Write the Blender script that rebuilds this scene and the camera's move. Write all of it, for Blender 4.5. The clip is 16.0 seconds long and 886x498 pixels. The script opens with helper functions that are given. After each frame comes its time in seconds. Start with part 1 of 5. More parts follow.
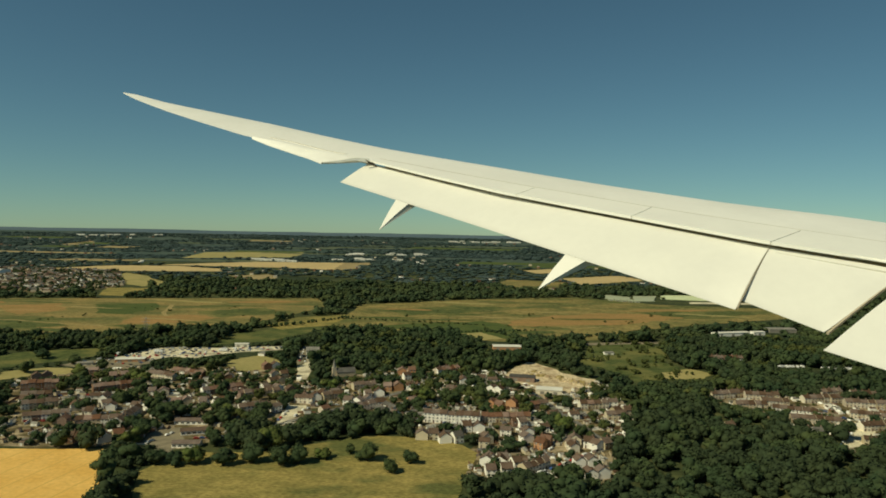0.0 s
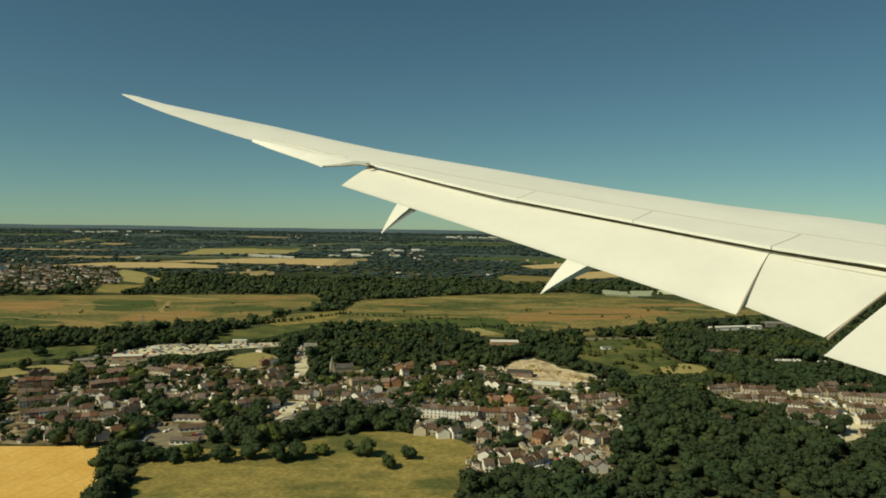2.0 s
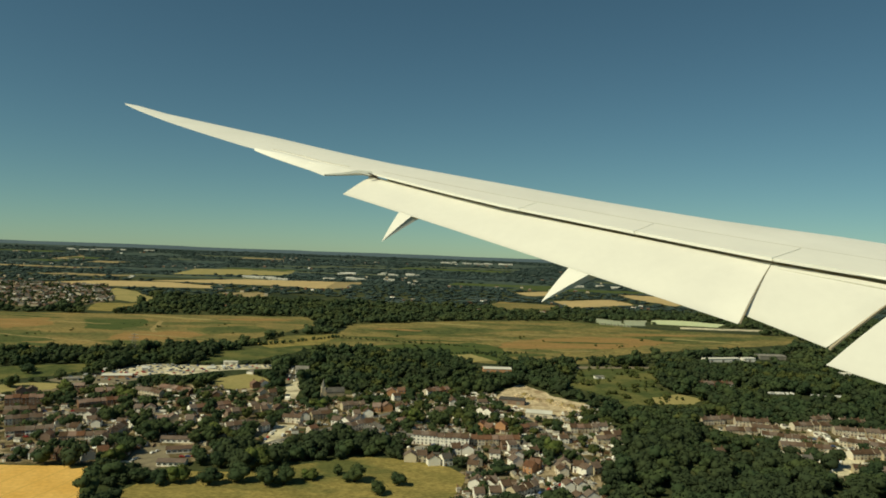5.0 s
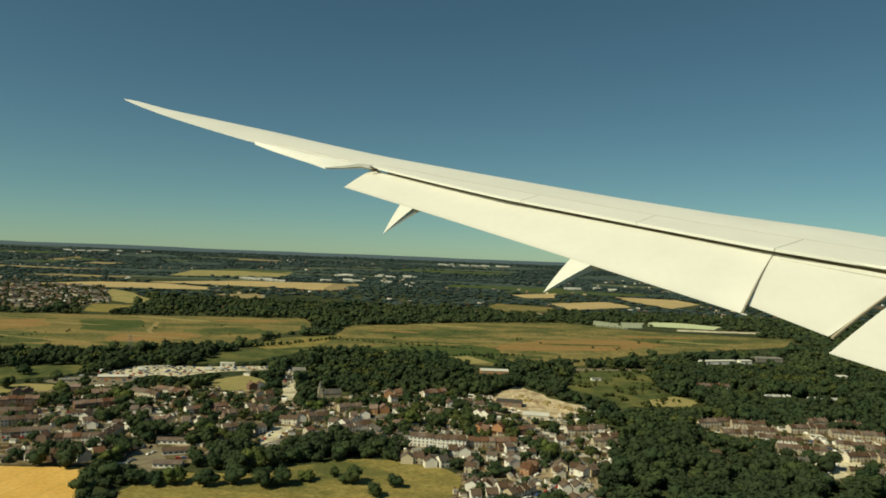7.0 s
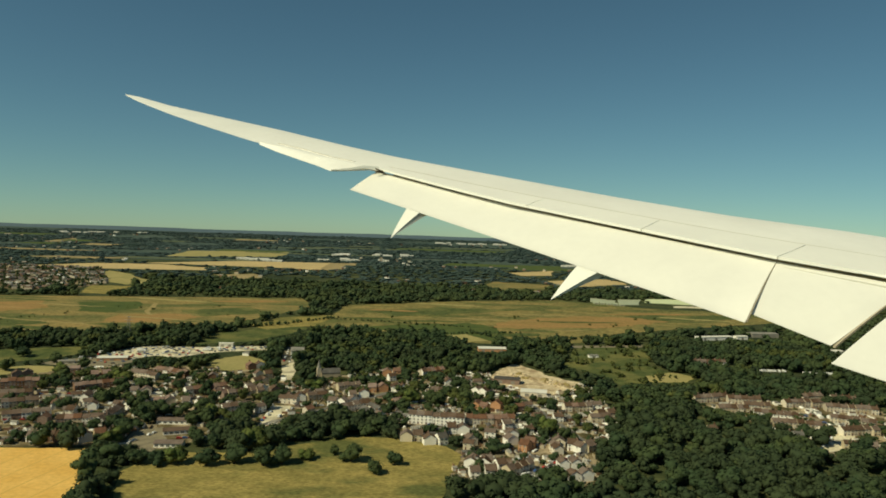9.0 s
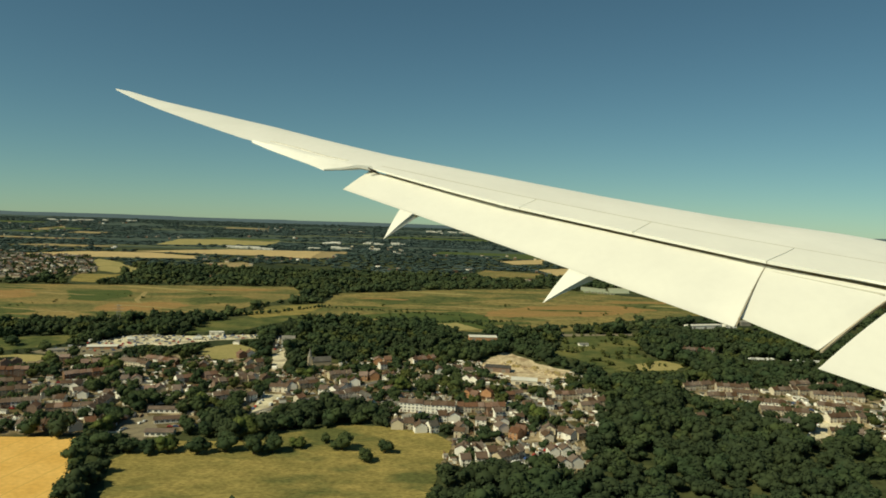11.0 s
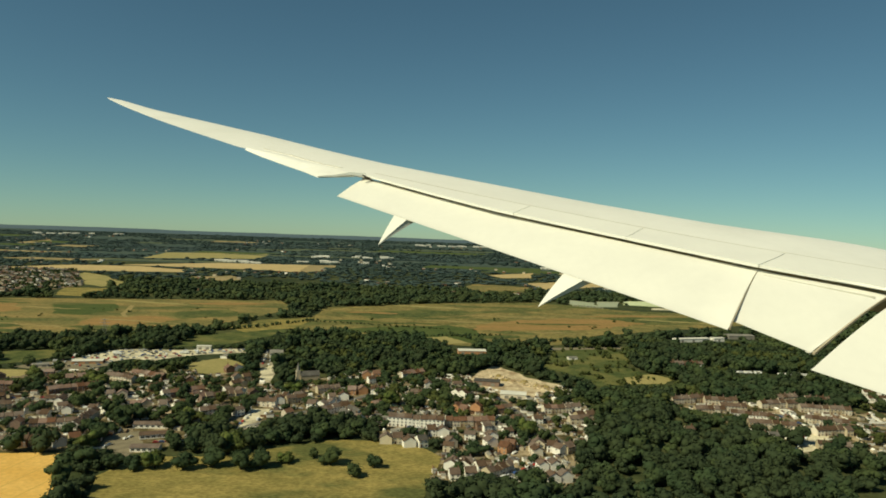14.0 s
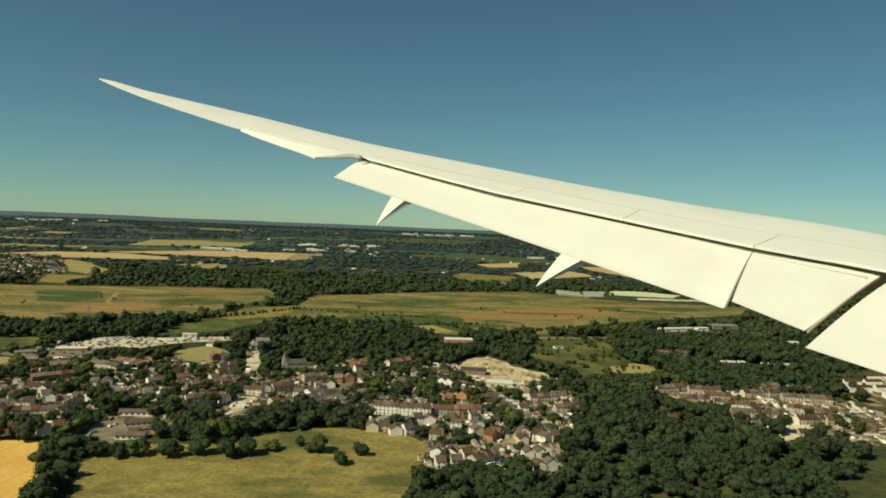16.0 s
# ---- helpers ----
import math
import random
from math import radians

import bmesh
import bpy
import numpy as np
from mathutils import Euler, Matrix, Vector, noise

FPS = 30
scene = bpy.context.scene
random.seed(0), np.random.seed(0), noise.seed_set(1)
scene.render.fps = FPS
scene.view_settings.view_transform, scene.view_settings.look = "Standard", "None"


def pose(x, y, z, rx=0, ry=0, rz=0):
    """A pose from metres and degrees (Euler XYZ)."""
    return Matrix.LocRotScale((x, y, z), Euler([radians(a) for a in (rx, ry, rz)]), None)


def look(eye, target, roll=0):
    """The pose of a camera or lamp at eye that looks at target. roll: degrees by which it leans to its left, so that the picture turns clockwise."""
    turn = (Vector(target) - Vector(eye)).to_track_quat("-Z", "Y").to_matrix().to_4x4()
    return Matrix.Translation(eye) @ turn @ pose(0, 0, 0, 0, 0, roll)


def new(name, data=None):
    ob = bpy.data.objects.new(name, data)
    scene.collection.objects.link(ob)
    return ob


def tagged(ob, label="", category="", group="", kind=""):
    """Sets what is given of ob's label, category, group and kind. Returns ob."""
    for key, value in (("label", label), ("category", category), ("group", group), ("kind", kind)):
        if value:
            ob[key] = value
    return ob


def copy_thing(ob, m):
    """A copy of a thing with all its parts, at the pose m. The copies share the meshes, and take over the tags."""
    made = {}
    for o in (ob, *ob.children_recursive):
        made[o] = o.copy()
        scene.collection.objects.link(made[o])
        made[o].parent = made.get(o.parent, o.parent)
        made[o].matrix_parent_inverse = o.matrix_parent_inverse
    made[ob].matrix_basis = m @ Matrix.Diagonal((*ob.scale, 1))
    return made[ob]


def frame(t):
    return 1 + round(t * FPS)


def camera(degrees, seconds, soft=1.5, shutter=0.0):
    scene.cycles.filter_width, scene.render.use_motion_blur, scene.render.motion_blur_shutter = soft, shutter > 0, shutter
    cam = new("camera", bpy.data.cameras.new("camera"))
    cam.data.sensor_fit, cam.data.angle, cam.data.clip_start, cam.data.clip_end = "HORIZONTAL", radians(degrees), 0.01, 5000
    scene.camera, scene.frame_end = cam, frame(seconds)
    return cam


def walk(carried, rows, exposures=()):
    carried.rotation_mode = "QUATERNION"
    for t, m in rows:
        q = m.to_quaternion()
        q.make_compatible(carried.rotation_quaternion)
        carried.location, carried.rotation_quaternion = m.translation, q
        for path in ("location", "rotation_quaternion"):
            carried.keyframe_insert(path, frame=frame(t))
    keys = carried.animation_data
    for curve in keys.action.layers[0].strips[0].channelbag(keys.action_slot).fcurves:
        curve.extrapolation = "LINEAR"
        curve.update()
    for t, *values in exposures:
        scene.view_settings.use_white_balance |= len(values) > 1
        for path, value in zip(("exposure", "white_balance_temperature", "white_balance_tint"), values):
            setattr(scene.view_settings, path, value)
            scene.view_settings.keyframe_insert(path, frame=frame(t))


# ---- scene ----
# ---- the camera: at a cabin window, the wing beside it and the country below ----
EYE = 175.0
PLAN = 1.346  # metres to a unit of the plan below
cam = camera(64.0, 16.0, soft=1.75)
ROWS = [
    (0.0, 0.386, 0.170, 0.187, -2.78, -1.04, 0.88),
    (0.5, 0.370, 0.183, 0.191, -2.69, -0.97, 0.91),
    (1.0, 0.324, 0.129, 0.324, -2.98, -0.89, 0.84),
    (1.5, 0.334, 0.131, 0.313, -2.97, -0.83, 0.86),
    (2.0, 0.298, 0.119, 0.352, -3.14, -0.82, 0.64),
    (2.5, 0.279, 0.152, 0.309, -3.11, -1.13, 0.52),
    (3.0, 0.257, 0.103, 0.305, -3.14, -1.36, 0.48),
    (3.5, 0.280, 0.101, 0.076, -2.37, -1.45, 0.59),
    (4.0, 0.262, 0.130, 0.026, -1.47, -1.85, 0.64),
    (6.5, 0.110, 0.081, -0.081, -0.96, -2.13, 0.01),
    (7.0, 0.113, 0.113, -0.177, -0.91, -2.25, 0.05),
    (7.5, 0.066, 0.114, -0.193, -0.72, -2.21, -0.04),
    (8.0, 0.019, 0.047, -0.049, -0.77, -1.78, 0.00),
    (8.5, -0.029, 0.014, 0.108, -1.20, -1.83, -0.08),
    (9.0, -0.104, -0.057, 0.332, -2.64, -1.78, -0.21),
    (11.5, -0.152, -0.127, 0.589, -3.55, -2.08, -1.14),
    (12.0, -0.130, -0.070, 0.167, -2.46, -2.37, -1.32),
    (12.5, -0.144, 0.009, 0.051, -1.77, -2.43, -1.54),
    (13.0, -0.172, -0.061, 0.151, -2.18, -2.43, -1.42),
    (13.5, -0.262, -0.168, 0.325, -2.16, -1.72, -1.79),
    (14.0, -0.257, -0.186, 0.428, -2.41, -1.96, -1.82),
    (14.5, -0.280, -0.144, 0.503, -3.13, -1.66, -2.16),
    (15.0, -0.334, -0.211, 0.533, -3.56, -1.98, -2.22),
    (15.5, -0.392, -0.241, 0.390, -3.57, -1.97, -2.57),
    (16.0, -0.464, -0.258, 0.259, -3.26, -2.36, -2.84),
]
walk(cam, [(t, pose(x, y, EYE + z, 90 + pitch, roll, yaw)) for t, x, y, z, pitch, roll, yaw in ROWS],
     exposures=[(0.0, -0.16, 6500, 0), (4.0, -0.13, 6500, 0), (8.0, -0.06, 6500, 0), (11.5, 0.0, 6500, 0), (16.0, 0.03, 6500, 0)])

# ---- daylight ----
SUN_UP, SUN_SIDE = 44.0, 237.0
world = bpy.data.worlds.new("sky")
scene.world = world
world.use_nodes = True
wn = world.node_tree
sky = wn.nodes.new("ShaderNodeTexSky")
sky.sky_type = "NISHITA"
sky.sun_disc = False
sky.sun_elevation, sky.sun_rotation = radians(SUN_UP), radians(SUN_SIDE)
sky.air_density, sky.dust_density, sky.ozone_density = 0.8, 0.12, 2.0
sky.altitude = 0
wn.nodes["Background"].inputs["Strength"].default_value = 0.070
dip = wn.nodes.new("ShaderNodeVectorMath")  # the far hills stand a little under eye level: the sky's horizon lies on them
dip.operation = "ADD"
dip.inputs[1].default_value = (0, 0, 0.03)
where = wn.nodes.new("ShaderNodeTexCoord")
wn.links.new(where.outputs["Generated"], dip.inputs[0])
wn.links.new(dip.outputs[0], sky.inputs["Vector"])
tone = wn.nodes.new("ShaderNodeMix")  # multiplies the sky's colour towards a blue-green tone
tone.data_type, tone.blend_type = "RGBA", "MULTIPLY"
tone.inputs["Factor"].default_value = 1.0
tone_a, tone_b = [i for i in tone.inputs if i.type == "RGBA"]
tone_b.default_value = (0.68, 0.865, 0.765, 1)
wn.links.new(sky.outputs[0], tone_a)
wn.links.new([o for o in tone.outputs if o.type == "RGBA"][0], wn.nodes["Background"].inputs["Color"])
lamp = bpy.data.lights.new("sun", "SUN")
lamp.energy, lamp.angle, lamp.color = 4.45, radians(0.53), (1.0, 0.88, 0.61)
sun = new("sun", lamp)
az, el = radians(SUN_SIDE), radians(SUN_UP)
sun.matrix_world = look((0, 0, 0), (-math.sin(az) * math.cos(el), -math.cos(az) * math.cos(el), -math.sin(el)))


# ---- materials ----
def mat(name, low, high, scale=1.0, rough=0.8, metal=0.0, bump=0.0, fine=0.0, seed=0.0, spec=0.3, island=0.0, third=None, third_scale=0.1, stretch=1.0, through_light=0.0, each=0.0):
    """Two colours mixed by noise of a size in metres, a third in larger patches, fine grain and bump; each varies from object to object."""
    m = bpy.data.materials.new(name)
    m.use_nodes = True
    nt = m.node_tree
    bs = nt.nodes["Principled BSDF"]
    bs.inputs["Roughness"].default_value, bs.inputs["Metallic"].default_value = rough, metal
    bs.inputs["Specular IOR Level"].default_value = spec
    geo = nt.nodes.new("ShaderNodeNewGeometry")
    off = nt.nodes.new("ShaderNodeVectorMath")
    off.operation = "ADD"
    off.inputs[1].default_value = (seed * 37.1, seed * 11.7, seed * 5.3)
    nt.links.new(geo.outputs["Position"], off.inputs[0])
    if stretch != 1.0:
        long = nt.nodes.new("ShaderNodeVectorMath")
        long.operation = "MULTIPLY"
        long.inputs[1].default_value = (1.0 / stretch, 1.0, 1.0)
        nt.links.new(off.outputs[0], long.inputs[0])
        off = long

    def noise_tex(size, detail=4.0):
        n = nt.nodes.new("ShaderNodeTexNoise")
        n.inputs["Scale"].default_value, n.inputs["Detail"].default_value = 1.0 / size, detail
        nt.links.new(off.outputs[0], n.inputs["Vector"])
        return n.outputs["Fac"]

    def ramp(fac, lo, hi):
        r = nt.nodes.new("ShaderNodeMapRange")
        r.inputs["From Min"].default_value, r.inputs["From Max"].default_value = lo, hi
        nt.links.new(fac, r.inputs["Value"])
        return r.outputs[0]

    def mixed(fac, a, b):
        x = nt.nodes.new("ShaderNodeMix")
        x.data_type = "RGBA"
        nt.links.new(fac, x.inputs["Factor"])
        for slot, c in (("A", a), ("B", b)):
            s = [i for i in x.inputs if i.name == slot and i.type == "RGBA"][0]
            if isinstance(c, tuple):
                s.default_value = (*c, 1)
            else:
                nt.links.new(c, s)
        return [o for o in x.outputs if o.type == "RGBA"][0]

    col = mixed(ramp(noise_tex(scale), 0.35, 0.65), low, high)
    if third:
        col = mixed(ramp(noise_tex(1.0 / third_scale, 5.0), 0.48, 0.62), col, third)
    if fine or island:
        v = nt.nodes.new("ShaderNodeHueSaturation")
        if island:
            a = ramp(geo.outputs["Random Per Island"], 0.0, 1.0)
        else:
            a = ramp(noise_tex(scale * 0.12, 3.0), 0.3, 0.7)
        k = nt.nodes.new("ShaderNodeMapRange")
        amp = island or fine
        k.inputs["To Min"].default_value, k.inputs["To Max"].default_value = 1 - amp, 1 + amp
        nt.links.new(a, k.inputs["Value"])
        nt.links.new(k.outputs[0], v.inputs["Value"])
        nt.links.new(col, v.inputs["Color"])
        col = v.outputs["Color"]
    if each:
        v = nt.nodes.new("ShaderNodeHueSaturation")
        own = nt.nodes.new("ShaderNodeObjectInfo").outputs["Random"]
        for slot, lo, hi in (("Value", 1 - each, 1 + each), ("Saturation", 1.15, 0.6)):
            k = nt.nodes.new("ShaderNodeMapRange")
            k.inputs["To Min"].default_value, k.inputs["To Max"].default_value = lo, hi
            nt.links.new(own, k.inputs["Value"])
            nt.links.new(k.outputs[0], v.inputs[slot])
        nt.links.new(col, v.inputs["Color"])
        col = v.outputs["Color"]
    nt.links.new(col, bs.inputs["Base Color"])
    if through_light:
        leafy = nt.nodes.new("ShaderNodeBsdfTranslucent")
        nt.links.new(col, leafy.inputs["Color"])
        both = nt.nodes.new("ShaderNodeMixShader")
        both.inputs[0].default_value = through_light
        nt.links.new(bs.outputs[0], both.inputs[1])
        nt.links.new(leafy.outputs[0], both.inputs[2])
        nt.links.new(both.outputs[0], nt.nodes["Material Output"].inputs["Surface"])
    if bump:
        b = nt.nodes.new("ShaderNodeBump")
        b.inputs["Strength"].default_value, b.inputs["Distance"].default_value = 0.6, bump
        nt.links.new(noise_tex(scale * 0.2, 5.0), b.inputs["Height"])
        nt.links.new(b.outputs[0], bs.inputs["Normal"])
    return m


def striped(m, angle, gap, width, colour):
    """Adds the parallel wheel tracks that a tractor leaves in a crop."""
    nt = m.node_tree
    bs = nt.nodes["Principled BSDF"]
    old = bs.inputs["Base Color"].links[0].from_socket
    geo = nt.nodes.new("ShaderNodeNewGeometry")
    rot = nt.nodes.new("ShaderNodeVectorRotate")
    rot.rotation_type = "Z_AXIS"
    rot.inputs["Angle"].default_value = angle
    sep = nt.nodes.new("ShaderNodeSeparateXYZ")
    nt.links.new(geo.outputs["Position"], rot.inputs["Vector"])
    nt.links.new(rot.outputs[0], sep.inputs[0])
    wob = nt.nodes.new("ShaderNodeTexNoise")
    wob.inputs["Scale"].default_value = 0.05
    add = nt.nodes.new("ShaderNodeMath")
    add.operation = "ADD"
    nt.links.new(sep.outputs["X"], add.inputs[0])
    nt.links.new(wob.outputs["Fac"], add.inputs[1])
    mod = nt.nodes.new("ShaderNodeMath")
    mod.operation = "PINGPONG"
    mod.inputs[1].default_value = gap / 2
    nt.links.new(add.outputs[0], mod.inputs[0])
    less = nt.nodes.new("ShaderNodeMath")
    less.operation = "LESS_THAN"
    less.inputs[1].default_value = width
    nt.links.new(mod.outputs[0], less.inputs[0])
    x = nt.nodes.new("ShaderNodeMix")
    x.data_type = "RGBA"
    a, b = [i for i in x.inputs if i.type == "RGBA"]
    nt.links.new(less.outputs[0], x.inputs["Factor"])
    nt.links.new(old, a)
    b.default_value = (*colour, 1)
    nt.links.new([o for o in x.outputs if o.type == "RGBA"][0], bs.inputs["Base Color"])
    return m


M = {}
M["wing"] = mat("light_wing_paint", (0.88, 0.87, 0.81), (0.92, 0.91, 0.85), 1.5, 0.42, spec=0.4, fine=0.02, third=(0.85, 0.84, 0.78), third_scale=0.4)
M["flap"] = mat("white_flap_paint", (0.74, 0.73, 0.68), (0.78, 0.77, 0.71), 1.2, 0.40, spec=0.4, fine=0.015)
M["spoiler"] = mat("white_spoiler_paint", (0.86, 0.85, 0.79), (0.90, 0.89, 0.82), 1.0, 0.42, spec=0.4, fine=0.015)
# browns that stand in for shade in the cove and the flap gaps
M["cove"] = mat("cove_shade_brown", (0.34, 0.29, 0.21), (0.42, 0.365, 0.275), 0.4, 0.7)
M["gap"] = mat("gap_shade_brown", (0.10, 0.085, 0.06), (0.15, 0.13, 0.095), 0.4, 0.7)
M["seam"] = mat("grey_seam_sealant", (0.60, 0.58, 0.51), (0.66, 0.64, 0.56), 0.3, 0.7)

M["ground"] = mat("rough_ground", (0.040, 0.052, 0.022), (0.085, 0.090, 0.036), 60, 0.95, fine=0.35, spec=0.1, third=(0.032, 0.044, 0.022), third_scale=0.003)
M["garden"] = mat("dry_gardens", (0.062, 0.056, 0.026), (0.150, 0.114, 0.058), 8, 0.95, fine=0.3, spec=0.1, third=(0.38, 0.305, 0.20), third_scale=0.05)
M["wheat"] = striped(mat("ripe_wheat", (0.64, 0.385, 0.10), (0.71, 0.45, 0.135), 25, 0.9, fine=0.10, spec=0.1), radians(12), 20.0, 0.55, (0.56, 0.36, 0.10))
M["meadow"] = mat("dry_meadow", (0.275, 0.200, 0.076), (0.165, 0.150, 0.056), 26, 0.95, fine=0.40, spec=0.1, third=(0.105, 0.112, 0.040), third_scale=0.016, stretch=2.4)
M["meadow_olive"] = mat("olive_dry_meadow", (0.245, 0.190, 0.070), (0.165, 0.148, 0.054), 36, 0.95, fine=0.42, spec=0.1, seed=6, third=(0.108, 0.114, 0.040), third_scale=0.02, stretch=1.5)
M["path"] = mat("trodden_path", (0.33, 0.26, 0.115), (0.27, 0.21, 0.09), 6, 0.95, fine=0.2, spec=0.1)
M["meadow_green"] = mat("yellow_green_meadow", (0.20, 0.170, 0.054), (0.30, 0.238, 0.078), 14, 0.95, fine=0.32, spec=0.1, seed=3, stretch=1.8, third=(0.105, 0.112, 0.038), third_scale=0.03)
M["heath"] = mat("rough_green_heath", (0.052, 0.072, 0.024), (0.105, 0.118, 0.040), 11, 0.95, fine=0.3, spec=0.1, third=(0.150, 0.145, 0.050), third_scale=0.02)
# duller, bluer green: distance haze put into the colour
M["far_green"] = mat("hazy_pasture", (0.088, 0.110, 0.064), (0.125, 0.135, 0.075), 90, 0.95, fine=0.15, spec=0.1)
M["meadow_dark"] = mat("dark_green_crop", (0.060, 0.085, 0.026), (0.085, 0.105, 0.032), 25, 0.95, fine=0.2, spec=0.1)
M["meadow_red"] = mat("reddish_dry_grass", (0.31, 0.188, 0.075), (0.24, 0.167, 0.060), 25, 0.95, fine=0.2, spec=0.1, stretch=2.5)
M["pale"] = mat("pale_stubble", (0.34, 0.285, 0.12), (0.27, 0.24, 0.095), 40, 0.95, fine=0.12, spec=0.1)
M["gold"] = mat("far_ripe_crop", (0.50, 0.375, 0.185), (0.43, 0.33, 0.165), 70, 0.95, fine=0.15, spec=0.1)
M["tan"] = mat("far_tan_crop", (0.33, 0.255, 0.13), (0.26, 0.21, 0.105), 60, 0.95, fine=0.15, spec=0.1)
M["gravel"] = mat("pale_gravel", (0.70, 0.63, 0.45), (0.58, 0.52, 0.37), 14, 0.95, fine=0.22, spec=0.1, third=(0.36, 0.32, 0.23), third_scale=0.05)
M["sand"] = mat("sandy_rubble", (0.66, 0.55, 0.37), (0.48, 0.38, 0.24), 7, 0.95, fine=0.35, spec=0.1, third=(0.33, 0.245, 0.15), third_scale=0.06)
M["asphalt"] = mat("sunlit_asphalt", (0.13, 0.125, 0.11), (0.18, 0.17, 0.15), 8, 0.9, fine=0.15, spec=0.2)
M["paving"] = mat("tan_paving", (0.24, 0.205, 0.135), (0.18, 0.155, 0.105), 7, 0.9, fine=0.2, spec=0.2)
M["tunnel_dull"] = mat("dull_polythene", (0.40, 0.42, 0.29), (0.33, 0.36, 0.24), 12, 0.6, fine=0.1)
M["tunnel"] = mat("pale_polythene", (0.66, 0.70, 0.42), (0.56, 0.62, 0.36), 12, 0.6, fine=0.08)

M["leaf"] = mat("broadleaf_foliage", (0.034, 0.056, 0.028), (0.056, 0.081, 0.035), 26, 0.85, island=0.14, spec=0.12, third=(0.068, 0.090, 0.035), third_scale=0.02, through_light=0.2)
M["leaf_deep"] = mat("deep_green_foliage", (0.036, 0.053, 0.027), (0.052, 0.070, 0.032), 18, 0.85, island=0.12, spec=0.12, through_light=0.2)
M["leaf_olive"] = mat("olive_foliage", (0.064, 0.079, 0.026), (0.092, 0.104, 0.033), 16, 0.85, island=0.16, spec=0.12, through_light=0.2)
# far leaf colours carry the blue-grey haze of distance
M["leaf_far"] = mat("hazy_foliage", (0.056, 0.086, 0.084), (0.074, 0.104, 0.100), 260, 0.9, island=0.06, spec=0.1)
M["leaf_back"] = mat("hazy_dark_foliage", (0.042, 0.066, 0.060), (0.056, 0.083, 0.074), 180, 0.9, island=0.10, spec=0.1)
# far ground, likewise with haze mixed into its colour
M["far_land"] = mat("hazy_far_land", (0.048, 0.074, 0.066), (0.078, 0.100, 0.084), 90, 0.95, fine=0.3, spec=0.05)
M["leaf_mid"] = mat("dark_hanger_foliage", (0.034, 0.053, 0.027), (0.052, 0.072, 0.033), 60, 0.9, island=0.2, spec=0.1, third=(0.060, 0.076, 0.030), third_scale=0.012)
# haziest band of ground, along the horizon
M["hills"] = mat("hazy_far_ground", (0.085, 0.122, 0.150), (0.100, 0.138, 0.165), 500, 0.95, spec=0.05)
M["leaf_light"] = mat("light_green_foliage", (0.060, 0.085, 0.022), (0.095, 0.110, 0.030), 6, 0.85, island=0.4, spec=0.15)
M["bark"] = mat("brown_bark", (0.06, 0.045, 0.03), (0.10, 0.075, 0.05), 0.5, 0.95)

M["brick"] = mat("brown_brick", (0.19, 0.112, 0.072), (0.25, 0.152, 0.098), 2.5, 0.9, fine=0.2, spec=0.2, each=0.25)
M["tanbrick"] = mat("buff_brick", (0.45, 0.375, 0.26), (0.53, 0.445, 0.31), 3, 0.9, fine=0.15, spec=0.2, each=0.22)
M["orangebrick"] = mat("orange_brick", (0.42, 0.22, 0.11), (0.48, 0.27, 0.15), 3, 0.9, fine=0.15, spec=0.2)
M["render"] = mat("white_render", (0.87, 0.845, 0.78), (0.82, 0.79, 0.71), 4, 0.8, fine=0.05)
M["creamwall"] = mat("cream_render", (0.64, 0.56, 0.40), (0.58, 0.50, 0.36), 4, 0.85, fine=0.08, each=0.18)
M["tile_brown"] = mat("brown_concrete_tiles", (0.098, 0.062, 0.042), (0.140, 0.090, 0.060), 5, 0.85, fine=0.2, spec=0.2, each=0.38)
M["tile_red"] = mat("red_clay_tiles", (0.155, 0.084, 0.055), (0.210, 0.114, 0.073), 5, 0.85, fine=0.2, spec=0.2, each=0.32)
M["slate"] = mat("grey_slate", (0.084, 0.078, 0.070), (0.125, 0.114, 0.100), 5, 0.75, fine=0.15, each=0.3)
M["greyroof"] = mat("grey_sheet_roof", (0.20, 0.19, 0.165), (0.27, 0.25, 0.215), 8, 0.7, fine=0.12)
M["whiteroof"] = mat("white_sheet_roof", (0.70, 0.68, 0.60), (0.62, 0.60, 0.53), 12, 0.6, fine=0.06)
M["frame"] = mat("white_window_frame", (0.75, 0.74, 0.70), (0.70, 0.69, 0.65), 0.5, 0.5)
M["glass"] = mat("window_glass", (0.03, 0.035, 0.04), (0.045, 0.05, 0.055), 1.0, 0.08, spec=0.6)
M["door"] = mat("dark_painted_door", (0.10, 0.05, 0.04), (0.14, 0.07, 0.05), 0.5, 0.5)
M["tyre"] = mat("black_rubber", (0.02, 0.02, 0.02), (0.03, 0.03, 0.03), 0.2, 0.9)
M["steel"] = mat("galvanised_steel", (0.30, 0.30, 0.29), (0.38, 0.38, 0.36), 0.5, 0.5, metal=0.6)
for paint, c in (("car_white", (0.75, 0.75, 0.73)), ("car_silver", (0.42, 0.43, 0.44)), ("car_black", (0.03, 0.03, 0.035)), ("car_red", (0.35, 0.03, 0.025)), ("car_blue", (0.04, 0.08, 0.22))):
    M[paint] = mat(paint + "_paint", c, tuple(v * 1.08 for v in c), 1.0, 0.3, spec=0.5)


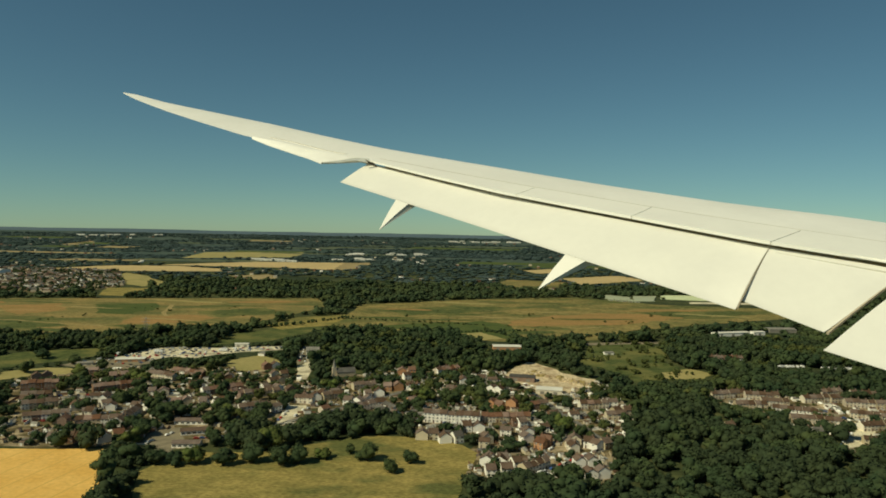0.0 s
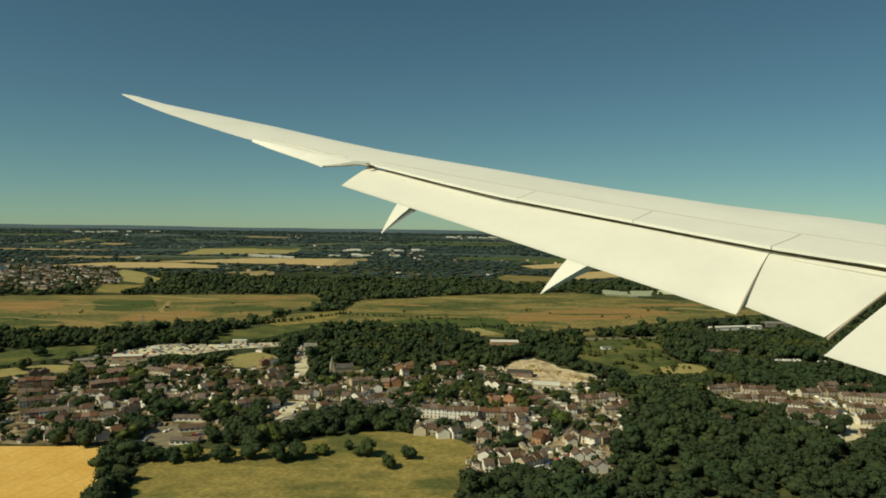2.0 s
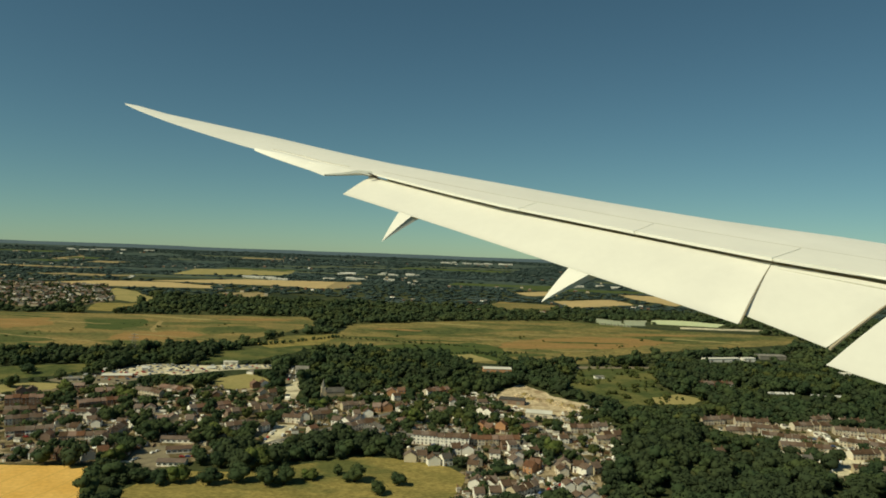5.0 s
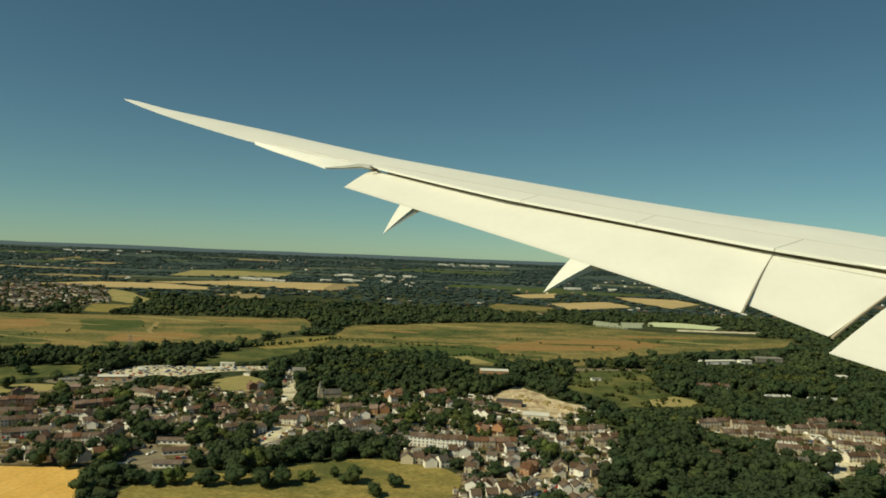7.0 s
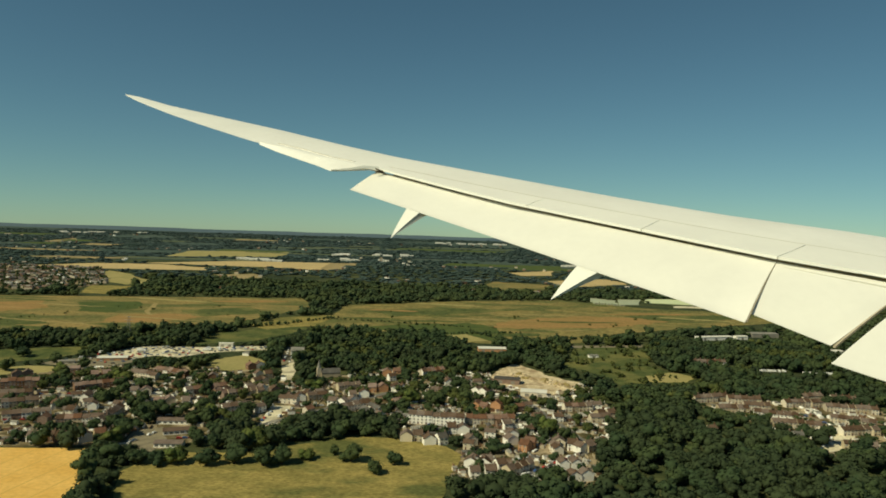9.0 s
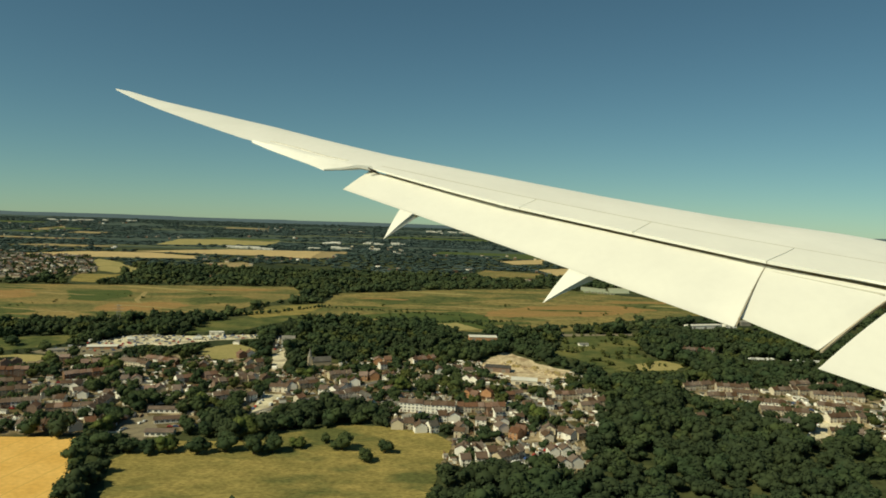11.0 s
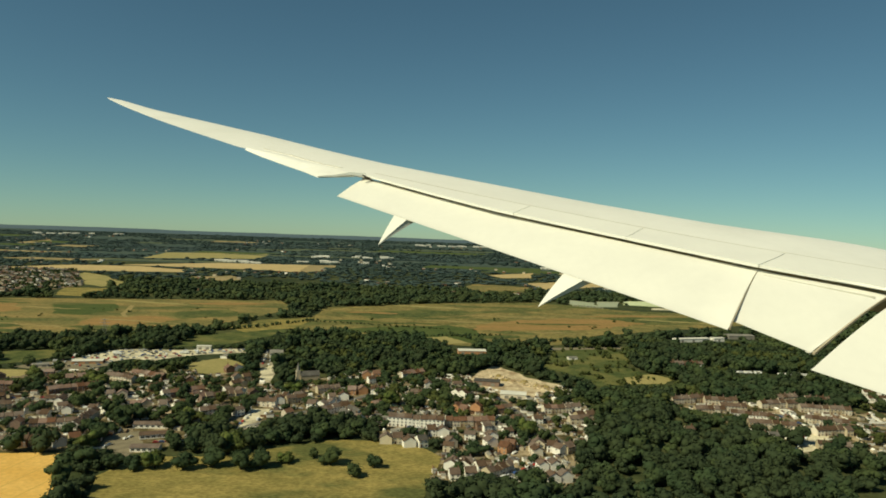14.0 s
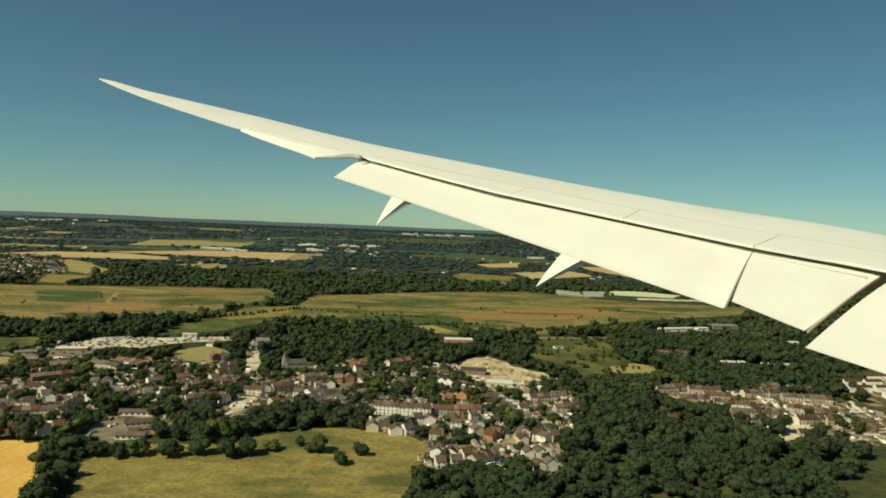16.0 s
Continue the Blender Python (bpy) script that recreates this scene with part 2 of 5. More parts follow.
# ---- building helpers ----
def part(name, bm, material, parent=None, label="", m=None):
    """Links a bmesh as one mesh object under a thing or a part."""
    me = bpy.data.meshes.new(name)
    bm.to_mesh(me)
    bm.free()
    ob = new(name, me)
    for one in material if isinstance(material, (list, tuple)) else [material]:
        me.materials.append(one)
    if parent:
        ob.parent = parent
    if m is not None:
        ob.matrix_basis = m
    if label:
        tagged(ob, label)
    return ob


def np_mesh(name, v, f, material, parent=None):
    """One mesh from arrays of vertices and of faces with equally many corners."""
    me = bpy.data.meshes.new(name)
    n, k = f.shape
    me.vertices.add(len(v))
    me.vertices.foreach_set("co", np.ascontiguousarray(v, dtype=np.float32).ravel())
    me.loops.add(n * k)
    me.loops.foreach_set("vertex_index", np.ascontiguousarray(f, dtype=np.int32).ravel())
    me.polygons.add(n)
    me.polygons.foreach_set("loop_start", np.arange(0, n * k, k, dtype=np.int32))
    me.update(calc_edges=True)
    me.materials.append(material)
    ob = new(name, me)
    if parent:
        ob.parent = parent
    return ob


def box(bm, x0, x1, y0, y1, z0, z1, bevel=0.0, index=0):
    """Adds a box, its edges bevelled, to a bmesh."""
    r = bmesh.ops.create_cube(bm, size=1.0)
    vs = r["verts"]
    for v in vs:
        v.co = Vector(((x0 + x1) / 2 + v.co.x * (x1 - x0), (y0 + y1) / 2 + v.co.y * (y1 - y0), (z0 + z1) / 2 + v.co.z * (z1 - z0)))
    faces = {f for v in vs for f in v.link_faces}
    for f in faces:
        f.material_index = index
    if bevel:
        bmesh.ops.bevel(bm, geom=list({e for v in vs for e in v.link_edges}), offset=bevel, segments=2, affect="EDGES")
    return bm


def loft(sections, closed=True):
    """A skin over equally long rings of points; end rings are capped."""
    bm = bmesh.new()
    rings = [[bm.verts.new(p) for p in s] for s in sections]
    k = len(rings[0])
    for a, b in zip(rings, rings[1:]):
        for i in range(k if closed else k - 1):
            j = (i + 1) % k
            bm.faces.new((a[i], a[j], b[j], b[i]))
    if closed:
        bm.faces.new(rings[0][::-1])
        bm.faces.new(rings[-1])
    bmesh.ops.recalc_face_normals(bm, faces=bm.faces[:])
    return bm


def smooth(ob, angle=35):
    """Smooth shading on faces that meet flatly."""
    for p in ob.data.polygons:
        p.use_smooth = True
    ob.data.set_sharp_from_angle(angle=radians(angle))
    return ob


def empty(name, label, category, group="", kind="", at=None):
    ob = new(name)
    if at is not None:
        ob.matrix_basis = at
    return tagged(ob, label, category, group, kind)


# ---- the ground ----
def inside(x, y, poly):
    """Which of the places lie inside an outline."""
    x, y = np.asarray(x, float), np.asarray(y, float)
    hit = np.zeros(x.shape, bool)
    for (x0, y0), (x1, y1) in zip(poly, poly[1:] + poly[:1]):
        if y0 != y1:
            hit ^= ((y0 > y) != (y1 > y)) & (x < (x1 - x0) * (y - y0) / (y1 - y0) + x0)
    return hit


def upland(y):
    """The far land's rise, set so that its edge fits the camera's horizon."""
    s = min(max((y - 2800) / 2000, 0.0), 1.0)
    return 34.0 * s * s * (3 - 2 * s)


def sheet(name, poly, material, z, label, category, wobble=3.0, kind="structure"):
    """A field or yard: a flat outline with slightly wandering edges and a low edge all round."""
    ring = []
    poly = [(x * PLAN, y * PLAN) for x, y in poly]
    for (x0, y0), (x1, y1) in zip(poly, poly[1:] + poly[:1]):
        n = max(2, int(math.hypot(x1 - x0, y1 - y0) / 6))
        for i in range(n):
            s = i / n
            p = Vector((x0 + (x1 - x0) * s, y0 + (y1 - y0) * s, 0))
            w = noise.noise_vector(p * 0.035) * wobble + noise.noise_vector(p * 0.11) * min(wobble * 0.4, 5.0)
            ring.append((p.x + w.x, p.y + w.y))
    bm = bmesh.new()
    top = [bm.verts.new((x, y, upland(y) + z)) for x, y in ring]
    low = [bm.verts.new((x, y, upland(y) - 0.1)) for x, y in ring]
    bm.faces.new(top)
    for i in range(len(ring)):
        j = (i + 1) % len(ring)
        bm.faces.new((low[i], low[j], top[j], top[i]))
    bmesh.ops.recalc_face_normals(bm, faces=bm.faces[:])
    bmesh.ops.triangulate(bm, faces=bm.faces[:])
    return tagged(part(name, bm, material), label, category, kind=kind)


bm = bmesh.new()
bmesh.ops.create_grid(bm, x_segments=120, y_segments=140, size=1.0)
for v in bm.verts:
    x, y = v.co.x * 7000, 1500 + v.co.y * 7000
    ridge = max(0.0, min(1.0, (y - 4350) / 300)) * (9.0 * noise.noise(Vector((x * 0.0011, y * 0.0006, 2.0))) + 3.0 * noise.noise(Vector((x * 0.005, y * 0.002, 5.0))))
    v.co = Vector((x, y, upland(y) + ridge))
# ground colour steps towards haze with distance
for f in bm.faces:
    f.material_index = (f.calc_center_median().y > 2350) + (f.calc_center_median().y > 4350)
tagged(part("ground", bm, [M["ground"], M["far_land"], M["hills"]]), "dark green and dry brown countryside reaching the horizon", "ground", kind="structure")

OPEN = []
SIGHT = []  # yards, paddocks and streets; trees before them stay under the camera's sight line


def field(name, material, poly, label, category="field", z=0.25, wobble=3.0, low_front=False):
    OPEN.append([(x * PLAN, y * PLAN) for x, y in poly])
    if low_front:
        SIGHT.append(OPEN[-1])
    return sheet(name, poly, M[material], z, label, category, wobble)


field("wheat_field", "wheat", [(-372, 362), (-230, 372), (-180, 375), (-174, 366), (-171, 352), (-166, 335), (-146, 274), (-160, 200), (-390, 190)], "ripe golden wheat field with tractor lines", z=0.6, wobble=1.5)
field("meadow", "meadow", [(-718, 966), (-621, 996), (-205, 1066), (-172, 979), (-200, 892), (-242, 796), (-316, 734), (-351, 710), (-436, 700), (-527, 674)], "broad dry brown and green meadow", "meadow")
sheet("meadow_crop", [(-443, 867), (-478, 949), (-412, 972), (-384, 918), (-407, 863)], M["meadow_dark"], 0.35, "dark green patch in the dry meadow", "field", 13)
sheet("meadow_patch", [(-377, 787), (-384, 851), (-313, 871), (-279, 852), (-308, 804)], M["meadow_red"], 0.35, "reddish dry patch in the meadow", "field", 13)
sheet("meadow_patch", [(-605, 912), (-533, 953), (-491, 891), (-527, 846)], M["meadow_red"], 0.35, "reddish dry patch in the meadow", "field", 13)
field("meadow", "meadow_olive", [(-145, 825), (-134, 881), (-129, 1004), (-67, 1033), (34, 1091), (200, 1142), (314, 1067), (514, 1039), (475, 960), (209, 819), (156, 751), (70, 724), (-12, 749), (-50, 788), (-112, 780)], "broad sunburnt meadow with a bare slope", "meadow", wobble=5)
field("meadow", "meadow_green", [(-194, 868), (-130, 902), (-136, 809), (-166, 797), (-185, 771), (-211, 800)], "small green meadow between hedges", "meadow", z=0.3)
field("pasture", "heath", [(-409, 592), (-386, 623), (-365, 637), (-325, 650), (-313, 617), (-326, 595), (-345, 579), (-364, 558)], "green pasture edged with dark trees", "pasture", low_front=True)
field("stubble_field", "pale", [(-359, 539), (-345, 557), (-328, 566), (-308, 566), (-293, 554), (-306, 536), (-324, 538), (-328, 530), (-345, 518)], "pale yellow mown field", z=0.3, low_front=True)
field("depot_yard", "gravel", [(-297, 595), (-284, 645), (-270, 662), (-226, 663), (-160, 680), (-155, 661), (-194, 646), (-214, 630), (-224, 613), (-246, 620), (-262, 600)], "pale gravel yard with parked vehicles", "yard", z=0.2, wobble=2, low_front=True)
field("depot_yard", "paving", [(-322, 575), (-315, 592), (-301, 602), (-267, 614), (-253, 592), (-268, 572), (-292, 567)], "brown yard crowded with vehicles and sheds", "yard", z=0.24, wobble=2, low_front=True)
field("pasture", "pale", [(-188, 584), (-190, 616), (-170, 634), (-150, 613), (-142, 578), (-171, 569)], "yellow-green paddock beside the yard", "pasture", low_front=True)
field("pasture", "heath", [(-231, 677), (-234, 739), (-187, 785), (-157, 825), (-144, 778), (-183, 701)], "green pasture behind the yard", "pasture", low_front=True)
field("meadow", "meadow_green", [(-95, 335), (-84, 386), (-57, 403), (-45, 410), (-18, 406), (8, 395), (17, 381), (7, 348), (2, 281), (-72, 278)], "yellow-green village meadow with single trees", "meadow")
field("park_grass", "meadow_green", [(-154, 343), (-142, 374), (-112, 374), (-85, 384), (-85, 349), (-74, 278), (-131, 275)], "green grass strip behind a row of round trees", "grass", z=0.2)
field("heath", "heath", [(113, 628), (130, 696), (159, 728), (195, 734), (214, 718), (197, 640), (200, 619), (221, 594), (208, 573), (170, 568), (146, 561), (142, 584), (133, 608)], "rough green heath with bushes", "heath", wobble=8, low_front=True)
field("lane", "paving", [(139, 731), (222, 745), (219, 735), (136, 715)], "pale track along the heath", "lane", z=0.3, wobble=4, low_front=True)
sheet("dry_patch", [(178, 595), (208, 614), (220, 596), (209, 576), (177, 574)], M["pale"], 0.35, "dry yellow grass patch on the heath", "grass", 5)
field("building_site", "sand", [(43, 578), (55, 603), (70, 629), (79, 623), (90, 595), (103, 574), (118, 565), (112, 547), (90, 524), (83, 515), (66, 526), (53, 549)], "bare sandy building site with rubble", "building site", z=0.2, wobble=6, low_front=True)
field("car_park", "paving", [(-169, 372), (-175, 408), (-162, 417), (-147, 390), (-149, 370)], "bare paved school yard", "car park", z=0.2)
field("forecourt", "gravel", [(-107, 425), (-109, 470), (-96, 471), (-95, 454), (-102, 425)], "pale paved forecourt between the houses", "yard", z=0.2, wobble=1, low_front=True)
field("lane", "gravel", [(-121, 548), (-130, 592), (-126, 600), (-129, 636), (-114, 573), (-113, 545)], "pale dusty lane leading to the yard", "lane", z=0.22, wobble=1.5, low_front=True)
field("lane", "paving", [(-131, 597), (-141, 644), (-144, 677), (-137, 681), (-130, 635), (-127, 602)], "worn lane with parked vehicles", "lane", z=0.2, wobble=1.5, low_front=True)
field("forecourt", "gravel", [(248, 447), (263, 460), (271, 449), (250, 414), (228, 405)], "pale paved square amid the terraces", "yard", z=0.2, wobble=1, low_front=True)
field("wheat_field", "gold", [(-879, 1485), (-775, 1614), (-641, 1633), (-503, 1567), (-495, 1506), (-684, 1474)], "long distant field of ripe crop", wobble=8)
field("wheat_field", "gold", [(-690, 1657), (-509, 1811), (-267, 1839), (-206, 1815), (-270, 1595), (-368, 1636)], "long distant field of ripe crop", wobble=8)
field("pasture", "pale", [(-733, 1905), (-770, 2180), (-480, 2290), (-448, 2025)], "distant pale green pasture", wobble=8)
field("pasture", "pale", [(-625, 1260), (-666, 1435), (-608, 1381), (-494, 1235), (-520, 1181)], "distant yellow-green paddock", wobble=8)
field("pasture", "meadow_green", [(-531, 1054), (-571, 1152), (-495, 1167), (-478, 1048)], "distant green paddock", wobble=8)
field("stubble_field", "tan", [(-445, 1406), (-376, 1463), (-345, 1366), (-365, 1338)], "distant tan stubble field", wobble=8)
field("stubble_field", "tan", z=0.35, poly=[(-270, 1562), (-282, 1835), (-211, 1856), (-231, 1638)], label="distant brown stubble field", wobble=8)
field("pasture", "meadow", [(84, 1342), (113, 1442), (222, 1404), (185, 1260), (100, 1272)], "distant olive pasture", wobble=8)
field("wheat_field", "gold", [(166, 1688), (290, 1792), (260, 1645), (191, 1613)], "distant golden field amid woods", wobble=8)
field("wheat_field", "gold", [(230, 1493), (380, 1597), (399, 1478), (249, 1364)], "distant golden field amid woods", wobble=8)
field("wheat_field", "gold", [(424, 1753), (574, 1721), (590, 1615), (483, 1483), (438, 1625)], "distant golden field amid woods", wobble=8)
field("polytunnel_field", "tunnel", [(351, 1192), (401, 1201), (462, 1162), (436, 1126), (336, 1142)], "pale green field covered with polythene", wobble=3, z=1.5)
field("stubble_field", "tan", [(-1357, 2439), (-1353, 2640), (-1306, 2560), (-1295, 2378)], "distant pale field", wobble=8)
sheet("meadow_patch", [(-90, 807), (-14, 855), (55, 862), (80, 804), (70, 738), (42, 755), (0, 779), (-50, 788)], M["meadow_dark"], 0.35, "green damp swath across the meadow", "field", 13)
sheet("meadow_patch", [(-24, 752), (31, 782), (55, 745), (12, 732)], M["pale"], 0.40, "dry yellow patch in the meadow", "field", 8)
sheet("meadow_patch", [(60, 830), (210, 860), (330, 950), (200, 960), (90, 900)], M["meadow_red"], 0.35, "bare brownish slope in the meadow", "field", 13)
sheet("footpath", [(-350, 856), (-367, 885), (-374, 920), (-386, 960), (-381, 962), (-368, 922), (-361, 885), (-345, 856)], M["path"], 0.45, "pale trodden footpath across the meadow", "path", 3)
rng = random.Random(31)
for i in range(30):
    y = 1750 + 1350 * rng.random()
    x = rng.uniform(-0.66, 0.66) * y
    w, d = rng.uniform(60, 240), rng.uniform(15, 60)
    poly = [(x - w, y - d * rng.uniform(0.3, 1)), (x + w * rng.uniform(0.4, 1), y - d * rng.uniform(0.5, 1)), (x + w, y + d * rng.uniform(0.3, 1)), (x - w * rng.uniform(0.4, 1), y + d * rng.uniform(0.5, 1))]
    if not any(inside([x * PLAN], [y * PLAN], p)[0] for p in OPEN):
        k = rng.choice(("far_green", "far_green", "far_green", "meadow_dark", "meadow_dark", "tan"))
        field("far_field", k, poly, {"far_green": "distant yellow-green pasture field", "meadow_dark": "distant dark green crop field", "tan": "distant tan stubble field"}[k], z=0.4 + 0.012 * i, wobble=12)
field("meadow", "meadow_green", [(-150, -60), (20, -90), (60, 20), (20, 130), (-120, 110)], "yellow-green meadow far below the aircraft", "meadow", z=0.3)
field("wheat_field", "wheat", [(30, 40), (190, 10), (210, 190), (60, 230)], "ripe golden wheat field far below the aircraft", z=0.6)
field("stubble_field", "pale", [(-330, 20), (-190, 0), (-170, 160), (-320, 170)], "pale mown field far below the aircraft", z=0.3)
field("estate_ground", "garden", [(-960, 1490), (-700, 1470), (-560, 1200), (-580, 1075), (-690, 1060), (-800, 1200)], "dry gardens of a distant housing estate", "ground", z=0.3, wobble=20)
sheet("meadow_patch", [(-560, 800), (-470, 830), (-430, 770), (-500, 730)], M["heath"], 0.38, "greener patch in the dry meadow", "field", 13)
sheet("meadow_patch", [(-330, 900), (-250, 950), (-215, 900), (-280, 860)], M["heath"], 0.39, "greener patch in the dry meadow", "field", 13)
sheet("meadow_patch", [(-60, 900), (60, 960), (120, 1010), (0, 1000), (-90, 960)], M["heath"], 0.38, "greener patch in the sunburnt meadow", "field", 13)
sheet("meadow_patch", [(250, 980), (400, 1010), (440, 985), (300, 930)], M["heath"], 0.38, "greener patch in the sunburnt meadow", "field", 13)
field("polytunnel_field", "tunnel_dull", [(299, 1175), (340, 1182), (316, 1109), (285, 1104)], "pale green field covered with polythene", wobble=3, z=1.5)
field("polytunnel_field", "tunnel_dull", [(256, 1184), (293, 1158), (274, 1102), (245, 1134)], "pale green field covered with polythene", wobble=3, z=1.4)
field("yard", "gravel", [(371, 1110), (516, 1112), (504, 1092), (442, 1089), (364, 1090)], "pale strip of gravel along the wood", "yard", wobble=3, z=0.5)
rng = random.Random(77)
for k, x, y, w, d in (("path", -560, 880, 60, 3), ("path", -330, 830, 70, 3), ("meadow_red", -640, 945, 40, 14), ("heath", -420, 740, 60, 10), ("path", -450, 790, 80, 3), ("heath", -300, 960, 50, 10), ("meadow_red", -270, 1010, 60, 12), ("path", -480, 920, 60, 2.5), ("heath", -560, 960, 50, 9), ("pale", -380, 1000, 70, 7), ("heath", -350, 780, 40, 6), ("path", 120, 960, 90, 3), ("pale", 20, 1040, 60, 7), ("meadow_red", 300, 1000, 70, 12), ("path", 60, 900, 60, 3), ("heath", 150, 1060, 70, 8), ("heath", 180, 900, 60, 7), ("meadow_red", -60, 960, 40, 9), ("pale", 350, 960, 50, 6), ("heath", 90, 790, 40, 10), ("path", 160, 830, 40, 2.5), ("meadow_dark", -80, 880, 40, 6), ("meadow_dark", 240, 1090, 50, 5), ("heath", -20, 870, 70, 7), ("meadow_dark", 20, 925, 60, 5)):
    n = 9
    lean = rng.uniform(-0.25, 0.25)
    ring = [(x + w * math.cos(6.2832 * i / n) * rng.uniform(0.7, 1.1), y + lean * w * math.cos(6.2832 * i / n) + d * math.sin(6.2832 * i / n) * rng.uniform(0.7, 1.1)) for i in range(n)]
    sheet("meadow_streak", ring, M[k], 0.42 + 0.005 * rng.randrange(30), {"path": "pale worn streak across the dry meadow", "heath": "greener streak of grass in the meadow", "meadow_red": "reddish streak of dry grass", "pale": "pale yellow streak of dry grass", "meadow_dark": "dark green streak of lush grass"}[k], "grass", 7)


# ---- the wing ----
SIDE, AHEAD = Vector((-0.3062, 0.9520, 0)), Vector((0.9520, 0.3062, 0))


def air(l, f, z):
    """A place by metres outboard of, ahead of and above the window."""
    return Vector((0, 0, EYE)) + SIDE * l + AHEAD * f + Vector((0, 0, z))


def rise(l):
    """Height of the bent wing."""
    return -1.80 + 0.1569 * l + 0.00247 * l * l - 0.0005 * max(0.0, l - 16.0) ** 2


LEAD_L = [2.0, 9.0, 11.1, 12.4, 14.05, 16.0, 18.2, 19.8, 21.7, 23.5, 25.4, 26.9, 27.24]
LEAD_F = [19.0, 14.6, 12.9, 10.7, 8.75, 6.78, 4.5, 3.26, 1.88, 0.28, -1.5, -2.55, -3.0]
TRAIL_L = [2.0, 8.0, 9.1, 10.9, 12.85, 14.1, 16.1, 17.3, 18.3, 19.08, 19.14, 20.4, 21.8, 23.4, 25.5, 26.9, 27.24]
TRAIL_F = [14.2, 9.6, 8.45, 7.05, 5.47, 4.7, 3.55, 2.25, 1.65, 1.04, 0.94, 0.25, -0.52, -1.38, -2.39, -2.98, -3.06]


def lead(l):
    return float(np.interp(l, LEAD_L, LEAD_F))


def trail(l):
    return float(np.interp(l, TRAIL_L, TRAIL_F))


def hinge(l):
    """Line of the gap between the wing and its flaps."""
    q = l / 1.2
    return 1.2 * (0.03103 * q * q - 1.35666 * q + 15.62765)


def aerofoil(nose, tail, up, down, n=14):
    """A closed ring round a section from nose to tail; up and down are its heights over and under the chord."""
    over, under = [], []
    for i in range(n + 1):
        u = 0.5 - 0.5 * math.cos(math.pi * i / n)
        p = nose.lerp(tail, u)
        s = 2.6 * (math.sqrt(u) * (1 - u) * 0.72 + 0.10 * u * (1 - u))
        over.append(p + Vector((0, 0, up * s)))
        under.append(p - Vector((0, 0, down * s)))
    over[-1] += Vector((0, 0, 0.012))
    return over + under[:0:-1]


wing = empty("aircraft_wing", "long swept white airliner wing with lowered flaps", "wing", at=Matrix.Translation((0, 0, EYE)))
BACK = Matrix.Translation((0, 0, -EYE))


def wing_part(name, bm, material, label="", parent=None):
    ob = part(name, bm, material, parent or wing, label, BACK if parent is None else None)
    return smooth(ob)


sections = []
for l in list(np.linspace(2, 8.5, 6)) + list(np.linspace(9.2, 26.6, 44)) + [26.9, 27.1, 27.24]:
    c = lead(l) - trail(l)
    z = rise(l)
    sections.append(aerofoil(air(l, lead(l), z - 0.012 * c), air(l, trail(l), z), 0.026 * c, 0.075 * c))
wing_part("wing_box", loft(sections), M["wing"], "light grey painted wing skin with a raked tip")


def panel(name, l0, l1, f_in, f_out, material, label="", lift=0.038, drop=0.0, skew=0.6):
    """A plate on the upper skin between two span stations, from a front line to the trailing line."""
    rows = []
    for i in range(13):
        back = l0 + (l1 - l0) * i / 12
        ring = []
        for j in range(5):
            l = back + skew * (1 - j / 4) * min(1.0, (16.1 - back) / 2 + 0.35)
            f = f_in(l) + (f_out(l) - f_in(l)) * j / 4
            c = lead(l) - trail(l)
            u = min(max((lead(l) - f) / c, 0.0), 1.0)
            s = 2.6 * (math.sqrt(u) * (1 - u) * 0.72 + 0.10 * u * (1 - u))
            ring.append(air(l, f, rise(l) - 0.012 * c * (1 - u) + 0.026 * c * s + lift - drop * j / 4))
        under = [p - Vector((0, 0, 0.05)) for p in ring]
        rows.append(ring + under[::-1])
    return wing_part(name, loft(rows), material, label)


def spoiler_front(l):
    far = float(np.interp(l, [8.0, 9.12, 10.15, 11.15, 12.8, 14.25, 15.5, 16.4], [11.9, 10.8, 9.73, 8.77, 7.32, 6.06, 4.91, 3.94]))
    return trail(l) + (far - trail(l)) * float(np.interp(l, [8.0, 9.2, 11.0, 12.7, 15.0, 16.4], [0.80, 0.74, 0.66, 0.63, 0.5, 0.5]))


def spoiler_back(l):
    return trail(l) - 0.03


panel("hinge_seal", 16.1, 6.4, lambda l: spoiler_front(l) + 0.16, lambda l: trail(l) + 0.06, M["seam"], "grey seal line round the spoilers", lift=0.026)
edges = [16.05, 12.55, 10.80, 9.05, 6.5]
for a, b in zip(edges, edges[1:]):
    panel("spoiler", a - 0.006, b + 0.006, spoiler_front, spoiler_back, M["spoiler"], "white spoiler panel")


def flap(name, nose, tail, chords, drop, angle, hollow, material, label, end=1.0):
    """A lowered flap: nose and tail give its span stations at the outer and inner ends; hollow narrows its middle."""
    rows = []
    for i in range(18):
        s = min(i / 16, 1.0)
        ln, lt = nose[0] + (nose[1] - nose[0]) * s, tail[0] + (tail[1] - tail[0]) * s
        c = chords[0] + (chords[1] - chords[0]) * s - hollow * s * (1 - s)
        front = air(ln, hinge(ln) + 0.10, rise(ln) - drop - 0.02)
        back = air(lt, hinge(lt) - c, rise(lt) - drop - (angle - 0.15 * (1 - s) * (end < 1)) * c)
        thin = (1.0, 0.5 + 0.5 * end, end)[max(0, i - 15)]
        if i == 17:
            front, back = front - SIDE * 0.02, back - SIDE * 0.02
        rows.append(aerofoil(front, back, 0.055 * c * thin, 0.025 * c * thin, 10))
    return wing_part(name, loft(rows), material, label)


